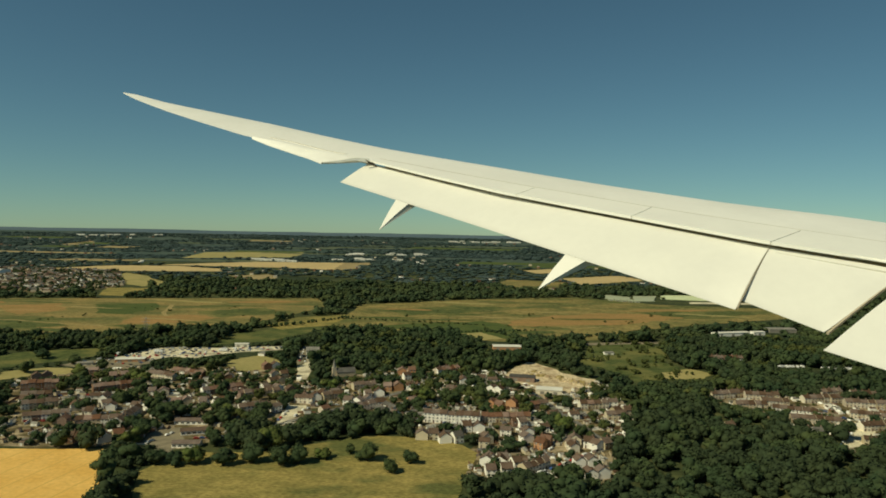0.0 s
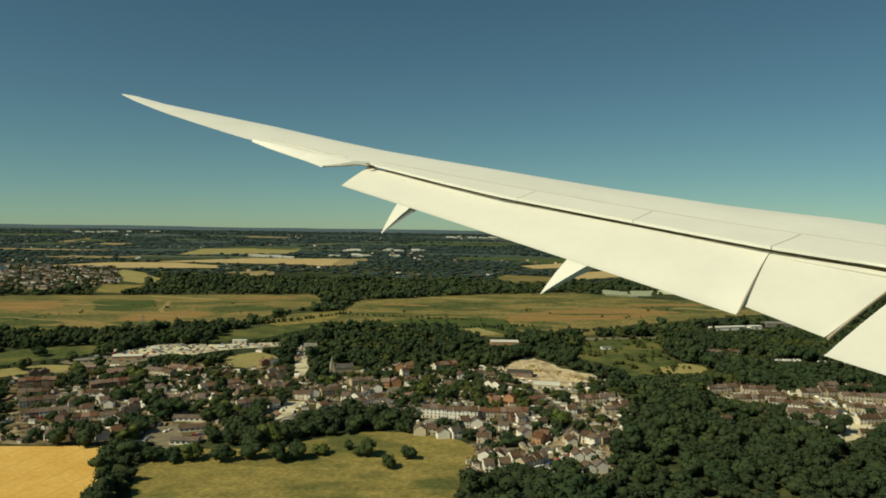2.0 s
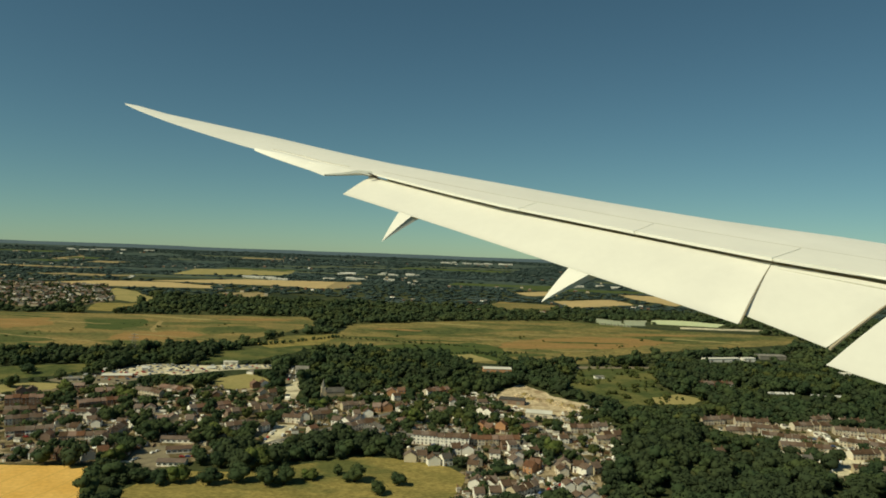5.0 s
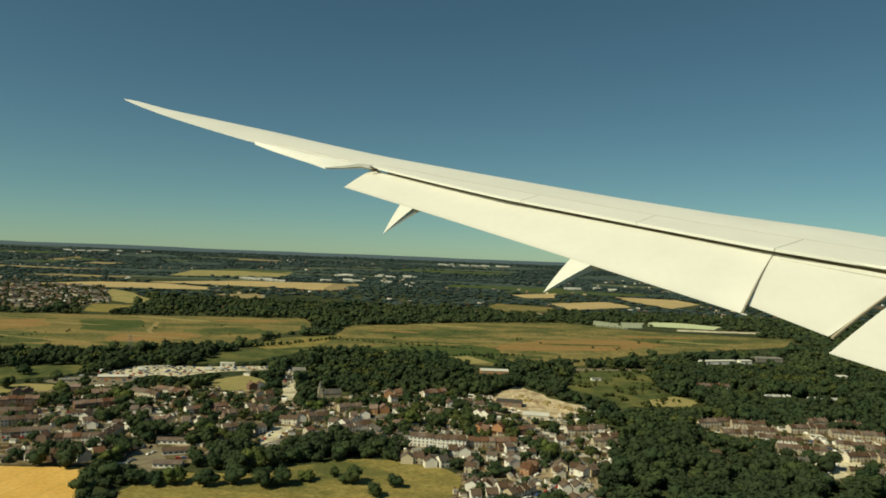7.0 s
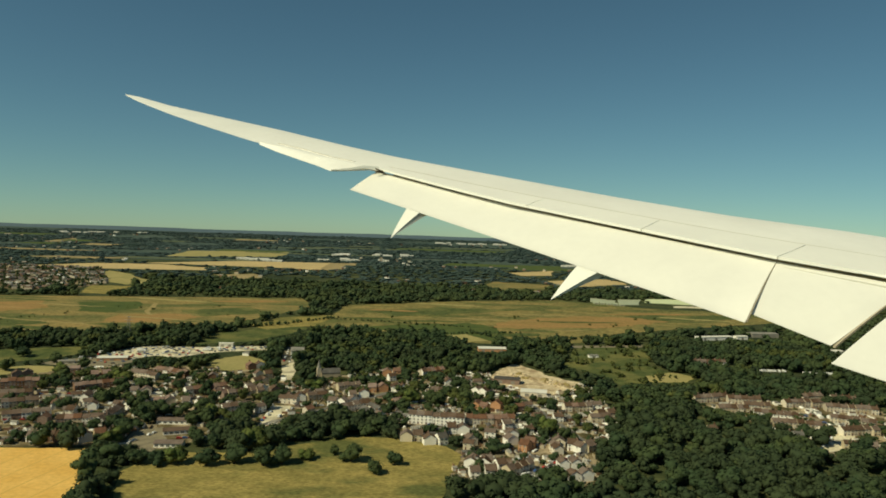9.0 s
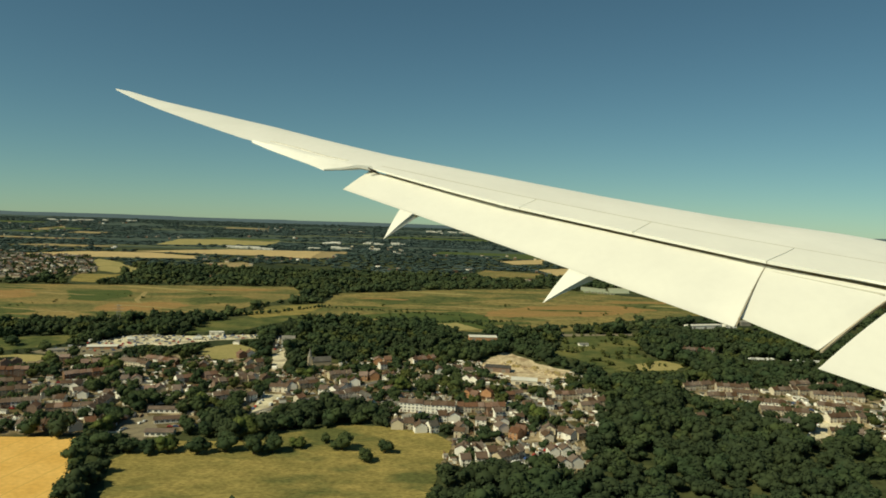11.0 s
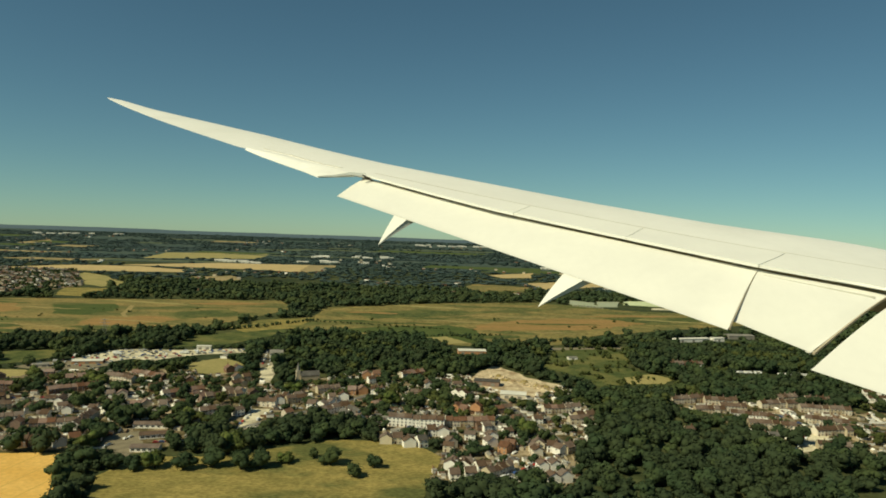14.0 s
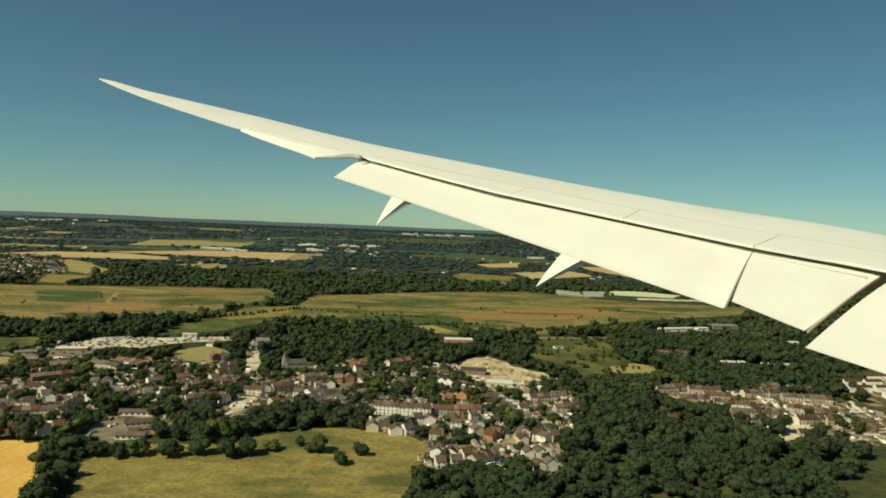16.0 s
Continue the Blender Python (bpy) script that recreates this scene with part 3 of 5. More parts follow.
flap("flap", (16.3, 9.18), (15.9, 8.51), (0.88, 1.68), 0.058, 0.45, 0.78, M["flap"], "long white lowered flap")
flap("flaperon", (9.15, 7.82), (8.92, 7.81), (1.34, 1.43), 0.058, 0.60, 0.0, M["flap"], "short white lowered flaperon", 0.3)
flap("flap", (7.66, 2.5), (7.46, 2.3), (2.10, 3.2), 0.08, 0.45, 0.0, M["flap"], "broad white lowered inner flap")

# dark cove behind the spoilers, over the flap noses; shade put into its brown
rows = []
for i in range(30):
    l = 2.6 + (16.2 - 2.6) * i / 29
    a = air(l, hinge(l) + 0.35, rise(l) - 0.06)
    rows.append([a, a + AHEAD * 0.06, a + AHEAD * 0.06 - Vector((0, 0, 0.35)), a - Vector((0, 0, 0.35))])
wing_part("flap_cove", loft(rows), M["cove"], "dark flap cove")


# crossed dark strips stand in for the shaded opening between flap end and aileron
for up in (-1, 1):
    rows = []
    for i in range(7):
        u = i / 3 - 1
        c = air(15.95, hinge(16.1) + 0.14 * u - 0.05, rise(16.1) - 0.055 - 0.042 * u * up - 0.03 * u)
        k = 0.024 * (1.25 - abs(u))
        rows.append([c + Vector((0, 0, k)), c - Vector((0, 0, k)), c - Vector((0, 0, k)) + SIDE * 0.05, c + Vector((0, 0, k)) + SIDE * 0.05])
    wing_part("cove_opening", loft(rows), M["gap"], "dark strip standing in for the gap at the flap's outer end")


def end_strip(l_nose, l_tail, chord, slope, side, low, wide, bow, label):
    """A dark strip along the end of a flap, standing in for the gap's shade."""
    rows = []
    for i in range(15):
        u = 0.04 + 0.95 * i / 14
        a = air(l_nose, hinge(l_nose) + 0.10, rise(l_nose) - 0.078)
        b = air(l_tail, hinge(l_tail) - chord, rise(l_tail) - 0.058 - slope * chord)
        c = a.lerp(b, u) - SIDE * side + Vector((0, 0, bow * math.sqrt(u) * (1 - u) - low))
        k = wide * (0.35 + 0.65 * u)
        rows.append([c + SIDE * k, c - SIDE * k, c - SIDE * k - Vector((0, 0, 0.03)), c + SIDE * k - Vector((0, 0, 0.03))])
    return wing_part("seal_strip", loft(rows), M["cove"], label)


end_strip(9.18, 8.53, 1.62, 0.45, 0.02, 0.01, 0.022, 0.17, "dark strip standing in for the gap between the flaps")
end_strip(7.82, 7.81, 1.41, 0.60, 0.045, 0.02, 0.022, 0.15, "dark strip standing in for the gap at the flaperon's end")

# thin joint along the flaperon's nose
rows = []
for i in range(9):
    l = 9.0 - 1.15 * i / 8
    a, c = air(l, hinge(l) - 0.10, rise(l) - 0.058 - 0.02 - 0.58 * 0.14 + 0.045), 0.006
    rows.append([a + AHEAD * c, a - AHEAD * c, a - AHEAD * c - Vector((0, 0, 0.04)), a + AHEAD * c - Vector((0, 0, 0.04))])
wing_part("nose_joint", loft(rows), M["seam"], "thin grey joint line on the flaperon")


def flap_edge(l):
    """A point on the trailing edge of the long flap."""
    q = (15.9 - l) / 7.39
    c = 0.88 + 0.80 * q - 0.78 * q * (1 - q)
    return air(l, hinge(l) - c, rise(l) - 0.058 - 0.45 * c)


def fairing(tip, out, mid, inner, deep):
    """A canoe-shaped flap track fairing: a flat upper face between two ridges that run from its tip to the flap's
    trailing edge at the stations out and mid, and a rounded belly that meets the flap at the station inner."""
    ends = [flap_edge(out), flap_edge(mid), flap_edge(inner)]
    belly = ends[1] + AHEAD * 0.16 + SIDE * 0.04 - Vector((0, 0, deep))
    keel = (ends[0] + ends[1]) / 2 + AHEAD * 0.22 - Vector((0, 0, deep * 1.1))
    rows = []
    for i in range(17):
        u = min(i / 15, 1.0) * 0.996 + 0.004
        bow = 0.022 * math.sin(math.pi * min(u, 1.0))
        ring = []
        for a, b, w in ((ends[0], ends[1], 0.0), (ends[0], ends[1], 0.5), (ends[0], ends[1], 1.0), (ends[1], belly, 0.3), (belly, ends[2], 0.2), (belly, keel, 0.5), (keel, keel, 0.0), (keel, ends[0], 0.4), (keel, ends[0], 0.75)):
            c = tip.lerp(a.lerp(b, w), u) + (SIDE * 0.6 - AHEAD * 0.5) * bow
            ring.append(c + (AHEAD * 0.25 + Vector((0, 0, 0.05)) if i == 16 else Vector()))
        rows.append(ring)
    return wing_part("flap_track_fairing", loft(rows), M["flap"], "pointed white flap track fairing")


fairing(air(14.0, 3.34, -0.15), 14.27, 13.95, 13.82, 0.06)
fairing(air(10.7, 5.32, -1.02), 10.80, 10.48, 10.36, 0.06)


def aileron_front(l):
    return trail(l) + 0.42


panel("aileron_joint", 19.05, 16.9, lambda l: trail(l) + 0.47, aileron_front, M["seam"], "thin grey joint line of the aileron", lift=0.012, skew=0.0)

# drooped inner end of the aileron, seen as a thin strip
stops = [(16.2, 3.54, 1.39, 0.10), (16.25, 3.21, 1.418, 0.07), (16.25, 2.85, 1.348, 0.05), (16.35, 2.47, 1.319, 0.015)]
rows = []
for l, f, z, w in stops:
    c = air(l, f, z)
    rows.append([c + SIDE * w, c + Vector((0, 0, w * 0.45)) - SIDE * w, c - Vector((0, 0, w * 0.5)) - SIDE * w, c - Vector((0, 0, w * 0.6)) + SIDE * w])
wing_part("aileron", loft(rows), M["wing"], "narrow drooped aileron end")

# the aileron itself, from its inner end to where it meets the trailing edge
rows = []
for l, f, z in ((16.35, 2.47, 1.305), (16.9, 2.22, 1.454), (17.5, 1.90, 1.607), (18.4, 1.40, 1.853), (19.05, 1.03, rise(19.05) - 0.02)):
    a = air(l, trail(l) + 0.14, rise(l) + 0.032) if l > 16.5 else air(16.22, 3.3, 1.40)
    m = air(l, trail(l) - 0.02, rise(l) + 0.026) if l > 16.5 else air(16.3, 2.85, 1.36)
    b = air(l, f, z)
    rows.append([a, m, b, b - Vector((0, 0, 0.02)), m - Vector((0, 0, 0.05)), a - Vector((0, 0, 0.06))])
wing_part("aileron", loft(rows), M["wing"], "white aileron at the outer trailing edge")

# ---- houses ----
STYLE = {
    "red": ("brick", "tile_red", "red brick house with a red-brown tiled roof"),
    "red3": ("brick", "tile_red", "three-storey red brick house with a tiled roof"),
    "brown": ("brick", "tile_brown", "brick house with a brown tiled roof"),
    "white": ("render", "tile_brown", "white rendered house with a brown tiled roof"),
    "white3": ("render", "tile_brown", "tall white rendered terraced house"),
    "cream": ("creamwall", "tile_brown", "cream rendered house with a brown tiled roof"),
    "orange": ("orangebrick", "tile_red", "orange brick house with a red tiled roof"),
    "redroof": ("tanbrick", "tile_red", "buff brick house with a red tiled roof"),
    "grey": ("render", "slate", "pale house with a grey slate roof"),
    "tan": ("tanbrick", "tile_brown", "buff brick terraced house with a brown tiled roof"),
}


def window(w, h, parent, x, y, z, turn):
    """A white frame, proud of the wall, with two dark panes."""
    bm = bmesh.new()
    box(bm, -w / 2, w / 2, -0.05, 0.05, -h / 2, h / 2, index=0)
    for sx in (-1, 1):
        box(bm, sx * w / 4 - w / 4 + 0.07, sx * w / 4 + w / 4 - 0.07, -0.07, -0.04, -h / 2 + 0.08, h / 2 - 0.08, index=1)
    return part("window", bm, [M["frame"], M["glass"]], parent, m=pose(x, y, z, 0, 0, turn))


def gable_body(w, d, eave, ridge):
    """House walls as one closed form with gable ends."""
    bm = bmesh.new()
    pts = [(-d / 2, 0), (d / 2, 0), (d / 2, eave), (0, ridge), (-d / 2, eave)]
    rings = [[bm.verts.new((x, y, z)) for y, z in pts] for x in (-w / 2, w / 2)]
    for i in range(5):
        j = (i + 1) % 5
        bm.faces.new((rings[0][i], rings[0][j], rings[1][j], rings[1][i]))
    bm.faces.new(rings[0][::-1])
    bm.faces.new(rings[1])
    bmesh.ops.recalc_face_normals(bm, faces=bm.faces[:])
    return bm


def gable_roof(w, d, eave, ridge, over=0.35, thick=0.18):
    """Two roof slopes with thickness and overhang."""
    bm = bmesh.new()
    s = (ridge - eave) / (d / 2)
    y1 = d / 2 + over
    outer = [(-y1, eave - s * over + thick), (0, ridge + thick), (y1, eave - s * over + thick), (y1, eave - s * over), (0, ridge), (-y1, eave - s * over)]
    rings = [[bm.verts.new((x, y, z + 0.03)) for y, z in outer] for x in (-w / 2, w / 2)]
    for i in range(6):
        j = (i + 1) % 6
        bm.faces.new((rings[0][i], rings[0][j], rings[1][j], rings[1][i]))
    for r in rings:
        bm.faces.new((r[0], r[1], r[4], r[5]))
        bm.faces.new((r[1], r[2], r[3], r[4]))
    bmesh.ops.recalc_face_normals(bm, faces=bm.faces[:])
    return bm


def house(style, w, d, storeys, wide_roof=0.0, detail=True):
    """A two-sided house, front towards -y."""
    wall, roof, label = STYLE[style]
    eave = 2.6 * storeys
    ridge = eave + d * 0.30
    h = empty("house", label, "house")
    part("wall", gable_body(w, d, eave, ridge), M[wall], h)
    r = part("roof", gable_roof(w + wide_roof, d, eave, ridge), M[roof], h)
    if detail:
        bm = bmesh.new()
        box(bm, -0.35, 0.35, -0.45, 0.45, 0, 1.9)
        box(bm, -0.42, 0.42, -0.52, 0.52, 1.9, 2.05)
        for sy in (-0.22, 0.22):
            box(bm, -0.12, 0.12, sy - 0.12, sy + 0.12, 2.05, 2.4)
        part("chimney", bm, M["brick"], r, m=pose(w / 2 - 0.8, 0.3, ridge - 0.75))
        for k in range(storeys):
            z = 1.45 + 2.6 * k
            for x in (-w / 4, w / 4):
                if k or x > 0:
                    window(1.5, 1.25, h, x, -d / 2 - 0.04, z, 0)
        window(1.2, 1.1, h, 0, d / 2 + 0.04, 1.45 + 2.6 * (storeys - 1), 180)
        bm = bmesh.new()
        box(bm, -0.5, 0.5, -0.06, 0.06, 0, 2.1, 0.02)
        box(bm, -0.75, 0.75, -0.5, 0.05, 2.2, 2.32, 0.02)
        part("door", bm, M["door"], h, m=pose(-w / 4, -d / 2 - 0.05, 0))
    return h


PROTO = {}
for style in STYLE:
    storeys = 3 if style.endswith("3") else 2
    PROTO[style] = [house(style, 6.4, 8.2, storeys), house(style, 8.6, 7.4, storeys, 0.6), house(style, 7.4, 9.6, storeys, 0.5)]
USED = []
HOMES = []


def place(thing, m):
    """The first use takes the thing itself, later ones copies."""
    if thing not in USED:
        USED.append(thing)
        thing.matrix_basis = m
        return thing
    return copy_thing(thing, m)


def low_block(x0, y0, x1, y1):
    """A long low building with a grey roof, such as a school wing."""
    x0, y0, x1, y1 = (v * PLAN for v in (x0, y0, x1, y1))
    length = math.hypot(x1 - x0, y1 - y0)
    b = empty("school_wing", "long low pale school building with a brown roof", "school building", at=pose((x0 + x1) / 2, (y0 + y1) / 2 + 4, 0, 0, 0, math.degrees(math.atan2(y1 - y0, x1 - x0))))
    part("wall", gable_body(length, 9, 3.2, 4.6), M["render"], b)
    part("roof", gable_roof(length + 0.8, 9, 3.2, 4.6, 0.5), M["tile_brown"], b)
    n = int(length / 4)
    for i in range(n):
        window(2.4, 1.4, b, -length / 2 + (i + 0.5) * length / n, -4.54, 1.7, 0)
    HOMES.append(((x0 + x1) / 2, (y0 + y1) / 2 + 4, length / 2 + 2))


MIXED = {"brown": ("brown", "brown", "redroof", "white", "cream"), "red": ("red", "red", "red", "white"), "orange": ("orange", "orange", "white"), "grey": ("grey", "white", "cream"), "tan": ("tan", "tan", "tan", "cream")}


def terrace(style, x0, y0, x1, y1):
    """Houses side by side along a street front."""
    if style == "low":
        return low_block(x0, y0, x1, y1)
    rng = random.Random(int(x0 * 13 + y0 * 7))
    x0, y0, x1, y1 = (v * PLAN for v in (x0, y0, x1, y1))
    length = math.hypot(x1 - x0, y1 - y0)
    joined = length > 24
    which = 0 if joined else rng.choice((1, 2))
    pitch = (6.4, 10.6, 9.6)[which]
    n = max(1, round(length / pitch))
    turn = math.degrees(math.atan2(y1 - y0, x1 - x0))
    mix = random.Random(int(x0 * 5 + y0 * 3))
    for i in range(n):
        s = (i + 0.5) / n
        x, y = x0 + (x1 - x0) * s, y0 + (y1 - y0) * s + 4.5
        kind = mix.choice(MIXED.get(style, (style,)))
        if i % 4 == 0:
            step = rng.uniform(-1.6, 1.6)
        back = step if joined else rng.uniform(-2, 2)
        spin = 0 if joined else rng.choice((0, 0, 90, -90)) + rng.uniform(-8, 8)
        fit = length / n / (6.4 if i % 4 != 3 else 7.4) if joined else rng.uniform(0.9, 1.1)
        h = place(PROTO[kind][which], pose(x, y + back, 0, 0, 0, turn + spin))
        h.scale = (fit, 1, rng.uniform(0.94, 1.06))
        if joined:
            tagged(h, group="terraced houses")
        HOMES.append((x, y + back, 5.5))


terrace("brown", 236, 646, 268, 648)
terrace("red3", -304, 489, -281, 497)
terrace("red3", -282, 535, -271, 539)
terrace("red", -254, 490, -228, 511)
terrace("cream", -234, 539, -210, 530)
terrace("red", -220, 553, -191, 539)
terrace("brown", -276, 443, -257, 454)
terrace("cream", -246, 448, -235, 451)
terrace("white", -238, 465, -227, 467)
terrace("white", -229, 449, -220, 455)
terrace("brown", -260, 420, -236, 430)
terrace("cream", -230, 431, -220, 432)
terrace("red3", -234, 409, -223, 410)
terrace("brown", -224, 414, -197, 421)
terrace("brown", -223, 382, -198, 383)
terrace("brown", -196, 383, -184, 390)
terrace("white", -198, 411, -200, 444)
terrace("grey", -207, 451, -192, 447)
terrace("redroof", -185, 459, -173, 464)
terrace("white", -169, 460, -159, 462)
terrace("low", -167, 422, -147, 423)
terrace("low", -152, 380, -137, 381)
terrace("low", -156, 401, -139, 407)
terrace("red", -175, 487, -152, 506)
terrace("white", -149, 480, -147, 495)
terrace("white", -137, 448, -119, 457)
terrace("orange", -135, 496, -122, 508)
terrace("cream", -141, 541, -128, 550)
terrace("white", -115, 450, -112, 455)
terrace("red", -155, 573, -143, 581)
terrace("cream", -106, 477, -93, 473)
terrace("cream", -93, 487, -78, 496)
terrace("redroof", -85, 449, -78, 455)
terrace("brown", -71, 426, -62, 422)
terrace("cream", -72, 512, -56, 520)
terrace("white", -62, 458, -48, 470)
terrace("white", -72, 474, -59, 469)
terrace("grey", -47, 454, -33, 438)
terrace("orange", -50, 512, -35, 515)
terrace("white", -33, 515, -21, 518)
terrace("orange", -43, 567, -28, 570)
terrace("orange", -12, 569, 6, 583)
terrace("white3", -16, 438, 19, 434)
terrace("redroof", 20, 440, 51, 442)
terrace("redroof", 4, 540, 15, 540)
terrace("cream", 22, 540, 36, 543)
terrace("white", 29, 517, 38, 511)
terrace("orange", 26, 473, 36, 468)
terrace("cream", -19, 402, -6, 403)
terrace("grey", -6, 395, 8, 399)
terrace("white", 7, 418, 21, 420)
terrace("cream", 16, 390, 24, 389)
terrace("white", 31, 413, 36, 413)
terrace("white", 41, 399, 48, 402)
terrace("orange", 50, 387, 57, 399)
terrace("white", 41, 429, 48, 432)
terrace("white", 17, 362, 30, 359)
terrace("white", 30, 358, 40, 361)
terrace("white", 17, 347, 33, 348)
terrace("cream", 37, 348, 51, 361)
terrace("grey", 65, 388, 74, 394)
terrace("grey", 81, 389, 90, 395)
terrace("white", 65, 362, 78, 364)
terrace("white", 67, 345, 80, 350)
terrace("cream", 101, 452, 114, 453)
terrace("grey", 75, 450, 85, 452)
terrace("grey", 99, 479, 116, 481)
terrace("orange", 38, 479, 47, 474)
terrace("tan", 189, 511, 217, 518)
terrace("tan", 215, 513, 239, 510)
terrace("tan", 197, 485, 219, 485)
terrace("white", 219, 477, 245, 467)
terrace("tan", 221, 454, 250, 448)
terrace("tan", 253, 504, 283, 509)
terrace("tan", 279, 498, 313, 492)
terrace("tan", 267, 468, 291, 457)
terrace("grey", 211, 424, 227, 425)
terrace("tan", 257, 438, 282, 442)
terrace("tan", 243, 410, 261, 405)
terrace("cream", 168, 433, 178, 436)
terrace("tan", 275, 524, 293, 529)
terrace("brown", -290, 466, -272, 473)
terrace("brown", -316, 521, -304, 529)
terrace("red", -260, 526, -247, 534)
terrace("brown", -212, 484, -198, 488)
terrace("brown", -182, 532, -167, 537)
terrace("red", -193, 506, -183, 510)
terrace("brown", -118, 496, -111, 501)
terrace("brown", -62, 492, -47, 497)
terrace("brown", -3, 512, 9, 510)
terrace("tan", 219, 495, 238, 494)
terrace("tan", 296, 520, 325, 519)
terrace("white", 52, 421, 62, 424)
terrace("brown", 62, 447, 71, 450)
terrace("red", 54, 472, 66, 476)
# infill between the streets
terrace("white", -244, 443, -238, 446)
terrace("white", -223, 445, -215, 448)
terrace("white", -244, 467, -231, 471)
terrace("cream", -232, 432, -223, 435)
terrace("white", -168, 464, -161, 466)
terrace("white", -156, 457, -153, 460)
terrace("grey", -283, 456, -280, 456)
terrace("white", -103, 477, -90, 483)
terrace("cream", -89, 483, -76, 488)
terrace("white", -59, 475, -53, 478)
terrace("white", -51, 467, -43, 471)
terrace("grey", -43, 463, -35, 453)
terrace("orange", -29, 472, -23, 475)
terrace("white", -30, 514, -25, 516)
terrace("orange", -40, 548, -29, 552)
terrace("redroof", -13, 569, -3, 578)
terrace("orange", -137, 499, -132, 506)
terrace("cream", -144, 483, -122, 497)
terrace("cream", -136, 522, -127, 530)
terrace("red", -155, 488, -144, 483)
terrace("brown", -71, 431, -63, 429)
terrace("white", -2, 442, 19, 437)
terrace("cream", 16, 395, 26, 398)
terrace("white", 43, 410, 49, 412)
terrace("white", 19, 363, 31, 365)
terrace("brown", 39, 433, 45, 434)
terrace("grey", 68, 398, 83, 396)
terrace("cream", 65, 386, 73, 388)
terrace("tan", 106, 460, 121, 464)
terrace("brown", 88, 475, 108, 479)
terrace("white", 7, 537, 12, 538)
terrace("cream", 20, 545, 28, 546)

for style in PROTO:
    for h in PROTO[style]:
        if h not in USED:
            for o in (*h.children_recursive, h):
                bpy.data.objects.remove(o)

# ---- sheds and other large buildings ----
def shed(name, x, y, length, depth, height, turn, wall, roof, label, doors=3):
    """A warehouse with a shallow roof and roller doors."""
    x, y, length, depth = (v * PLAN for v in (x, y, length, depth))
    b = empty(name, label, "warehouse", at=pose(x, y, upland(y), 0, 0, turn))
    part("wall", gable_body(length, depth, height, height + depth * 0.06), M[wall], b)
    part("roof", gable_roof(length + 0.6, depth, height, height + depth * 0.06, 0.4, 0.3), M[roof], b)
    for i in range(doors):
        bm = bmesh.new()
        box(bm, -2, 2, -0.06, 0.06, 0, min(4.2, height * 0.7), 0.03)
        part("door", bm, M["greyroof"], b, m=pose(-length / 2 + (i + 0.5) * length / doors, -depth / 2 - 0.05, 0))
    HOMES.append((x, y, max(length, depth) / 2))
    return b


shed("warehouse", 314, 797, 44, 9, 5, 16, "render", "whiteroof", "long white industrial shed among trees")
shed("warehouse", 348, 806, 14, 8, 5, 14, "render", "whiteroof", "small white industrial shed among trees", 1)
shed("warehouse", 384, 830, 32, 15, 5.5, 5, "greyroof", "greyroof", "grey industrial shed with a shallow roof")
shed("warehouse", 412, 728, 16, 10, 5, 10, "whiteroof", "whiteroof", "white flat-roofed building among trees", 1)
shed("warehouse", -200, 671, 13, 5, 4.5, 6, "whiteroof", "whiteroof", "white shed at the back of the yard", 2)
shed("warehouse", -274, 598, 24, 9, 3.2, 12, "orangebrick", "whiteroof", "brick yard building with a white roof", 3)
shed("warehouse", -304, 580, 12, 7, 2.8, 20, "creamwall", "greyroof", "low grey building in the yard", 2)
shed("warehouse", 57, 557, 20, 10, 5, -12, "brick", "slate", "half-demolished dark brick shed on a building site", 2)
shed("warehouse", 73, 519, 19, 11, 4.5, -10, "creamwall", "whiteroof", "white flat-roofed shed at a building site", 2)
shed("warehouse", 54, 686, 27, 12, 5, 2, "orangebrick", "whiteroof", "low building with a white roof", 3)
shed("warehouse", 150, 672, 9, 5, 3, 8, "render", "greyroof", "small pale shed on the heath", 1)
shed("warehouse", -170, 634, 8, 6, 3, 80, "render", "greyroof", "small pale workshop beside the lane", 1)
shed("warehouse", -128, 650, 12, 20, 5, 10, "render", "greyroof", "pale workshop beside the lane", 1)
for i in range(5):
    shed("polytunnel", 250 + i * 9, 1116 - i * 4, 8, 18, 3, -6, "tunnel_dull", "tunnel_dull", "pale low greenhouse at the field's edge", 1)
shed("warehouse", -960, 1335, 200, 48, 11, 4, "render", "whiteroof", "huge white distribution warehouse beside a housing estate", 12)
shed("warehouse", -1030, 1270, 70, 30, 9, 4, "render", "whiteroof", "long white warehouse beside a larger one", 6)
shed("warehouse", 700, 800, 80, 34, 10, -24, "greyroof", "greyroof", "long grey industrial shed with a dark front", 6)
shed("warehouse", 640, 905, 70, 26, 9, -10, "render", "whiteroof", "white industrial shed beside a service road", 6)
shed("warehouse", 735, 905, 60, 30, 9, -18, "greyroof", "whiteroof", "pale industrial shed with roller doors", 5)
rng = random.Random(11)
for x, y, n, spread in ((-1500, 2950, 5, 90), (-1380, 3020, 6, 110), (-240, 2190, 9, 90), (-120, 2230, 6, 80), (100, 2960, 14, 170), (-300, 1960, 8, 160), (-470, 1860, 7, 90), (330, 1990, 5, 160), (760, 2100, 4, 140)):
    for i in range(n):
        shed("warehouse", x + rng.uniform(-spread, spread), y + rng.uniform(-30, 30), rng.uniform(14, 36), rng.uniform(10, 18), rng.uniform(3.5, 6), rng.uniform(-8, 8), "whiteroof", "whiteroof", "distant flat white warehouse building", 2)

